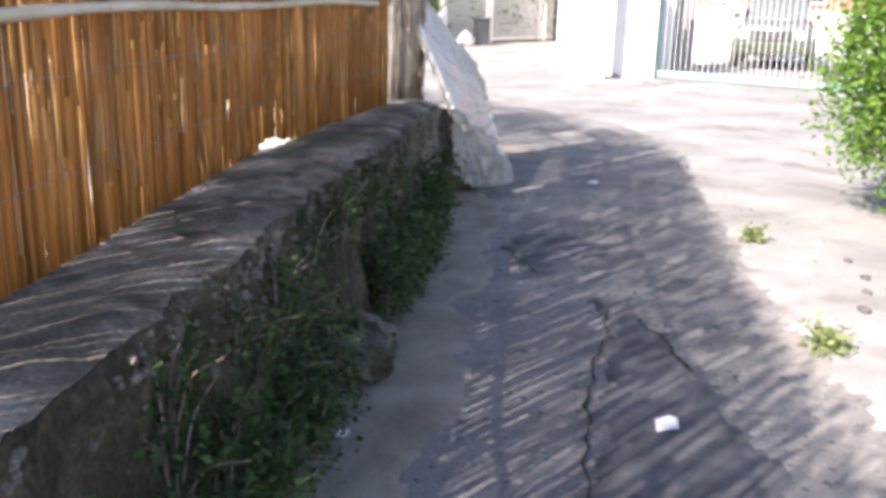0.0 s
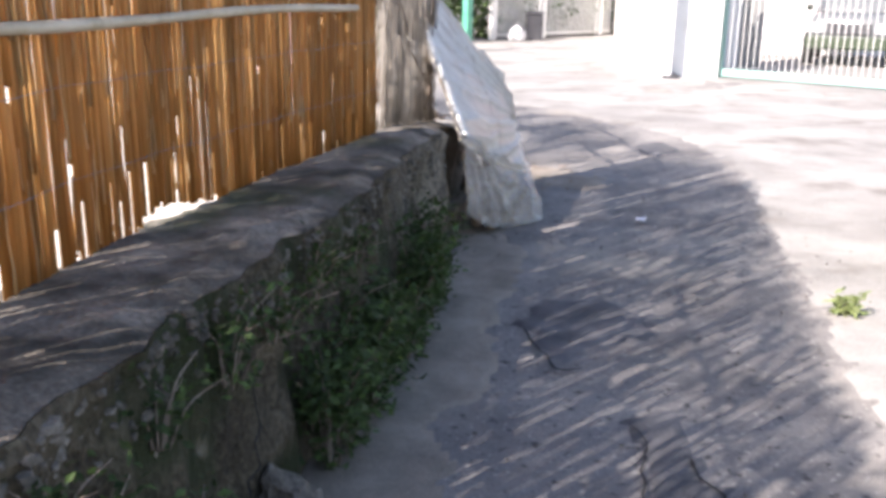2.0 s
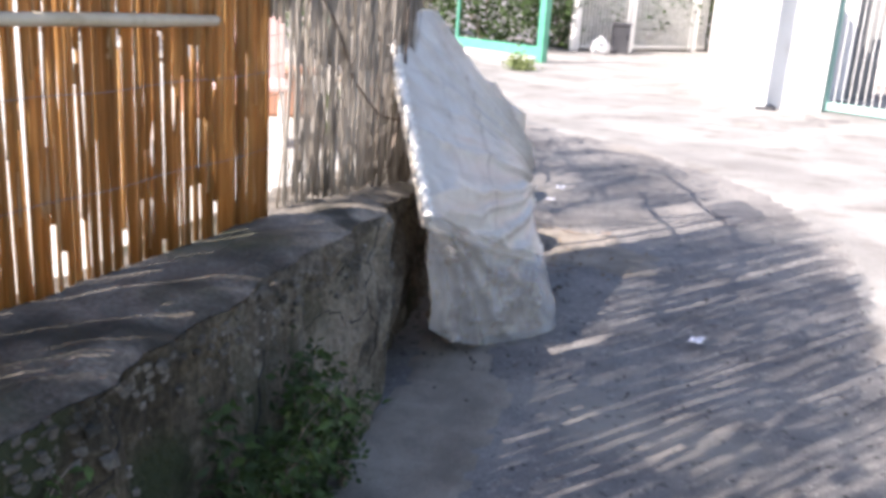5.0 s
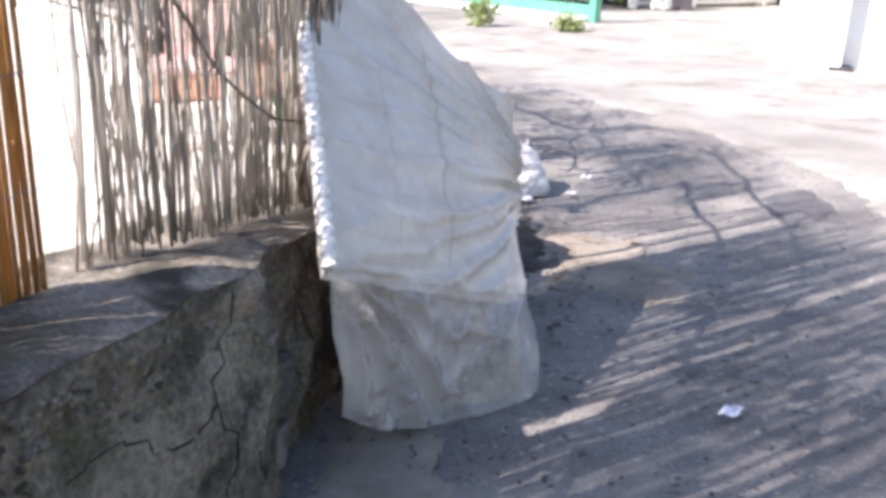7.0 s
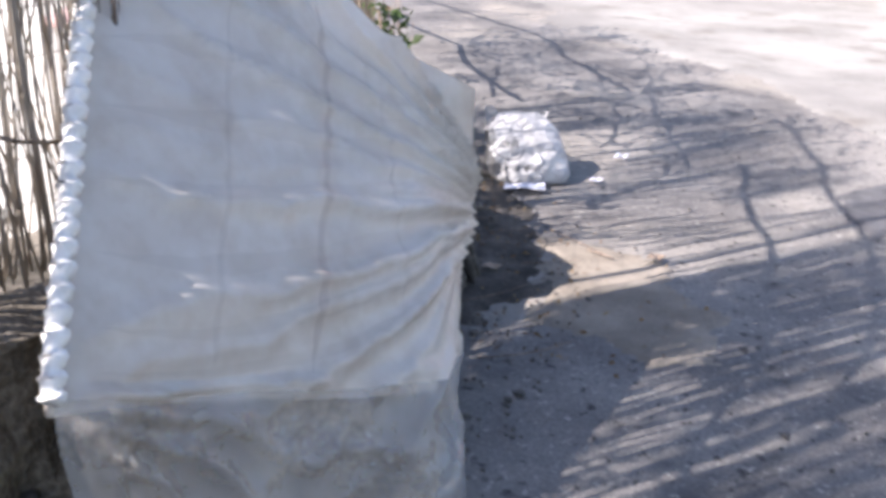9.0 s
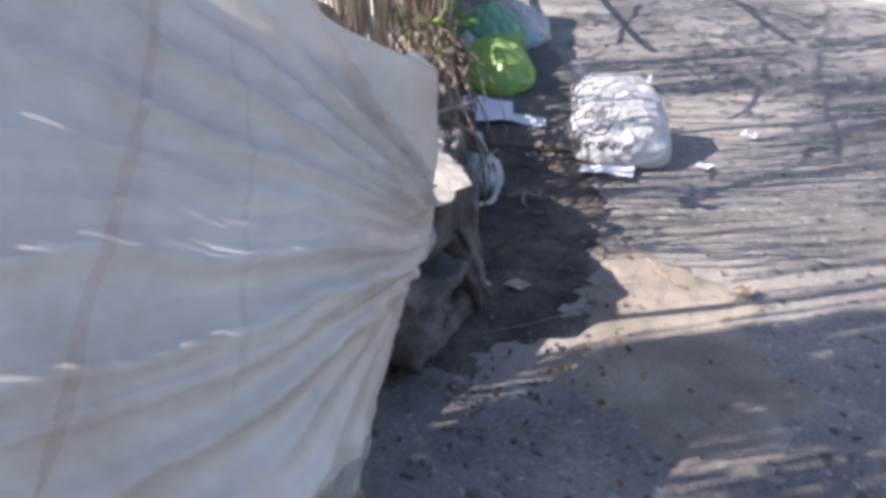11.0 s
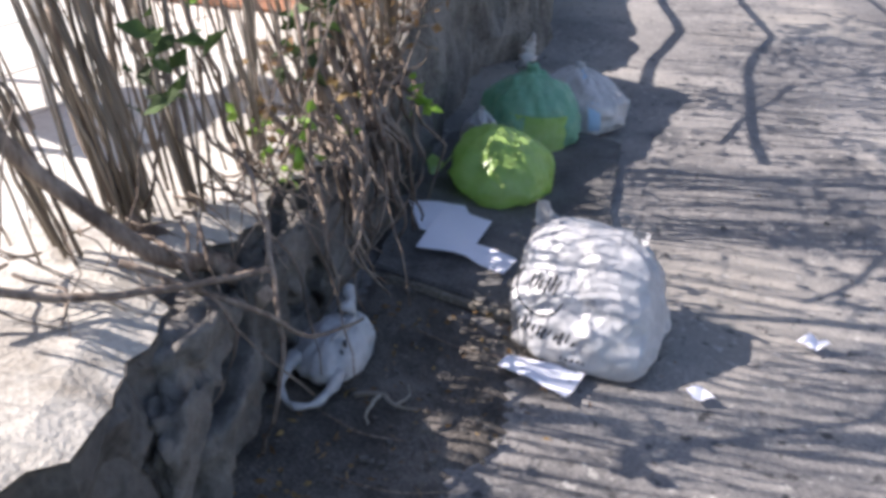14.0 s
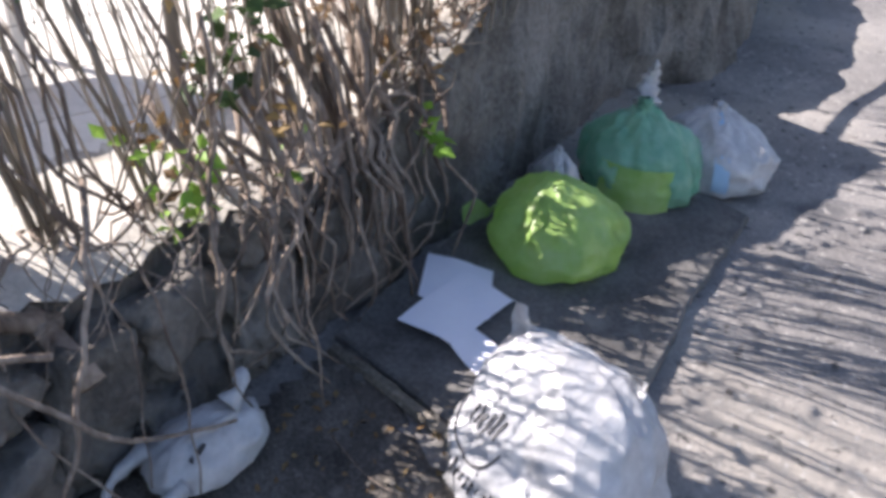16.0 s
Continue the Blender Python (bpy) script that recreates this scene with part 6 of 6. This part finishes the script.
part("cabin", loft([(0.95, hull(0.76, 1.08, 1.14, 0.02)), (1.35, hull(0.7, 1.08, 1.62)), (3.2, hull(0.7, 1.08, 1.66)), (3.7, hull(0.7, 1.08, 1.2, 0.04))]), SHADED_CAR_PAINT, car, "white cabin, shade put in its grey", True)
part("windscreen", ([(-0.68, 0.97, 1.15), (0.68, 0.97, 1.15), (0.6, 1.3, 1.56), (-0.6, 1.3, 1.56)], [(0, 1, 2, 3)]), GLASS, car, "dark windscreen")
part("bumper", block(-0.84, -0.12, 0.36, 0.84, 0.06, 0.62, 0.05), CAR_TRIM, car, "dark green-black bumper")
part("grille", block(-0.42, -0.03, 0.66, 0.42, 0.02, 0.9, 0.02), BIN_BLACK, car, "dark slatted grille")
for k in range(6):
    part("grille_bar", block(-0.36 + 0.13 * k, -0.045, 0.68, -0.32 + 0.13 * k, -0.02, 0.88, 0.006), SHADED_CAR_PAINT, car)
for sx in (-1, 1):
    part("headlight", block(sx * 0.62 - 0.11, -0.02, 0.7, sx * 0.62 + 0.11, 0.05, 0.88, 0.04), LAMP_GLASS, car, "round-cornered headlight")
    part("side_window", block(sx * 0.7 - 0.012, 1.5, 1.2, sx * 0.7 + 0.012, 3.0, 1.56, 0.005), GLASS, car, "dark side window")
    part("mirror", block(sx * 0.9 - 0.08, 1.1, 1.12, sx * 0.9 + 0.08, 1.2, 1.26, 0.03), CAR_TRIM, car)
    for wy in (0.65, 3.05):
        ring = [(sx * 0.72, wy + 0.34 * math.cos(a), 0.34 + 0.34 * math.sin(a)) for a in np.linspace(0, 2 * math.pi, 25)[:-1]]
        ring2 = [(sx * 0.9, q[1], q[2]) for q in ring]
        w = part("wheel", (ring + ring2, grid_faces(2, 24, True) + [tuple(range(24)), tuple(range(24, 48))[::-1]]), RUBBER, car, "black tyre")
        part("rim", tube([(sx * 0.9, wy, 0.34), (sx * 0.915, wy, 0.34)], 0.19, 16), GREY_PAINT, w, "grey rim")

far_gate = thing("lane_gate", "wide white bar gate closing the lane", "gate", (-0.2, 29.3, 0), math.degrees(math.atan2(5.0, 4.1)))
for z in (0.1, 1.95):
    part("rail", block(0, -0.03, z, 6.3, 0.03, z + 0.07, 0.01), WHITE, far_gate)
barf = mesh("bar", *block(-0.02, -0.02, 0.05, 0.02, 0.02, 2.2, 0.004), WHITE)
for k in range(44):
    part("bar", barf, WHITE, far_gate).matrix_basis = pose(0.07 + 0.143 * k, 0, 0)
for x in (0.0, 2.4, 5.6):
    part("post", block(x - 0.09, -0.09, -0.02, x + 0.09, 0.09, 2.5, 0.015), WHITE, far_gate, "white gate post")
bag("roadside_bag", "white rubbish bag dumped by the lane gate", (0.52, 28.9, 0.0), 0, (0.24, 0.22, 0.5), BAG_WHITE, ROUND, 9, 0.1, 40.0, (0, 0), True)
bin_ = thing("rubbish_bin", "dark plastic bin beside the lane gate", "bin", (1.05, 29.6, 0))
part("tub", loft([(-0.25, hull(0.25, 0, 0.75, 0.04)), (0.25, hull(0.25, 0, 0.75, 0.04))]), BIN_BLACK, bin_)
part("lid", block(-0.28, -0.29, 0.75, 0.28, 0.29, 0.84, 0.03), BIN_BLACK, bin_, "black lid")

green = thing("green_mesh_fence", "green steel fence post and rail on a low kerb", "fence", (-0.72, 23.95, 0), math.degrees(math.atan2(2.6, -3.1)))
part("post", block(-0.09, -0.09, -0.02, 0.09, 0.09, 2.6, 0.015), GREEN_PAINT, green, "square green post")
part("rail", block(0.1, -0.04, 0.12, 9.0, 0.04, 0.34, 0.01), GREEN_PAINT, green, "green base rail")
part("kerb", block(0.12, -0.1, -0.03, 9.0, 0.3, 0.1, 0.02), WHITE, green, "pale kerb")
for k in range(3):
    part("post", block(2.9 * (k + 1) - 0.03, -0.03, 0.3, 2.9 * (k + 1) + 0.03, 0.03, 2.2, 0.008), GREEN_PAINT, green)
bush("garden_shrub", "dark green garden shrubs behind the green fence", (-2.6, 28.6, 1.6), (2.3, 1.6, 1.7), 520, 10, 0.16, LEAF_DARK, 0)
for k in range(4):
    bush("garden_shrub", "dark green garden shrubs behind the lane gate", (-0.6 + 1.35 * k, 31.0 + 1.65 * k, 1.3), (1.3, 1.2, 1.5), 330, 10, 0.17, LEAF_DARK, 0)
bush("garden_shrub", "dark green garden shrubs beyond the lane", (-7.5, 33.0, 2.2), (3.2, 2.0, 2.6), 420, 10, 0.22, LEAF_DARK, 0)

# ---------------------------------------------------------------- post by the wall and terrace things
planter = thing("terracotta_trough", "orange terracotta trough on the terrace", "planter", (-2.12, 10.12, 0.425), -56)
part("trough", loft([(-0.5, hull(0.2, 0, 0.34, 0.03)), (0.5, hull(0.2, 0, 0.34, 0.03))]), TERRACOTTA, planter)
part("rim", block(-0.23, -0.53, 0.34, 0.23, 0.53, 0.39, 0.015), TERRACOTTA, planter)
bench = thing("terrace_seat", "faded pink plastic seat on the terrace behind the reeds", "seat", (-1.55, 8.7, 0.42), 20)
part("back", block(-0.22, 0.2, 0.4, 0.22, 0.24, 0.85, 0.02), FADED, bench)
part("seat", block(-0.24, -0.22, 0.4, 0.24, 0.22, 0.44, 0.02), FADED, bench)
for lx in (-0.2, 0.2):
    for ly in (-0.18, 0.2):
        part("leg", tube([(lx, ly, 0), (lx, ly, 0.4)], 0.018, 8), WHITE, bench)
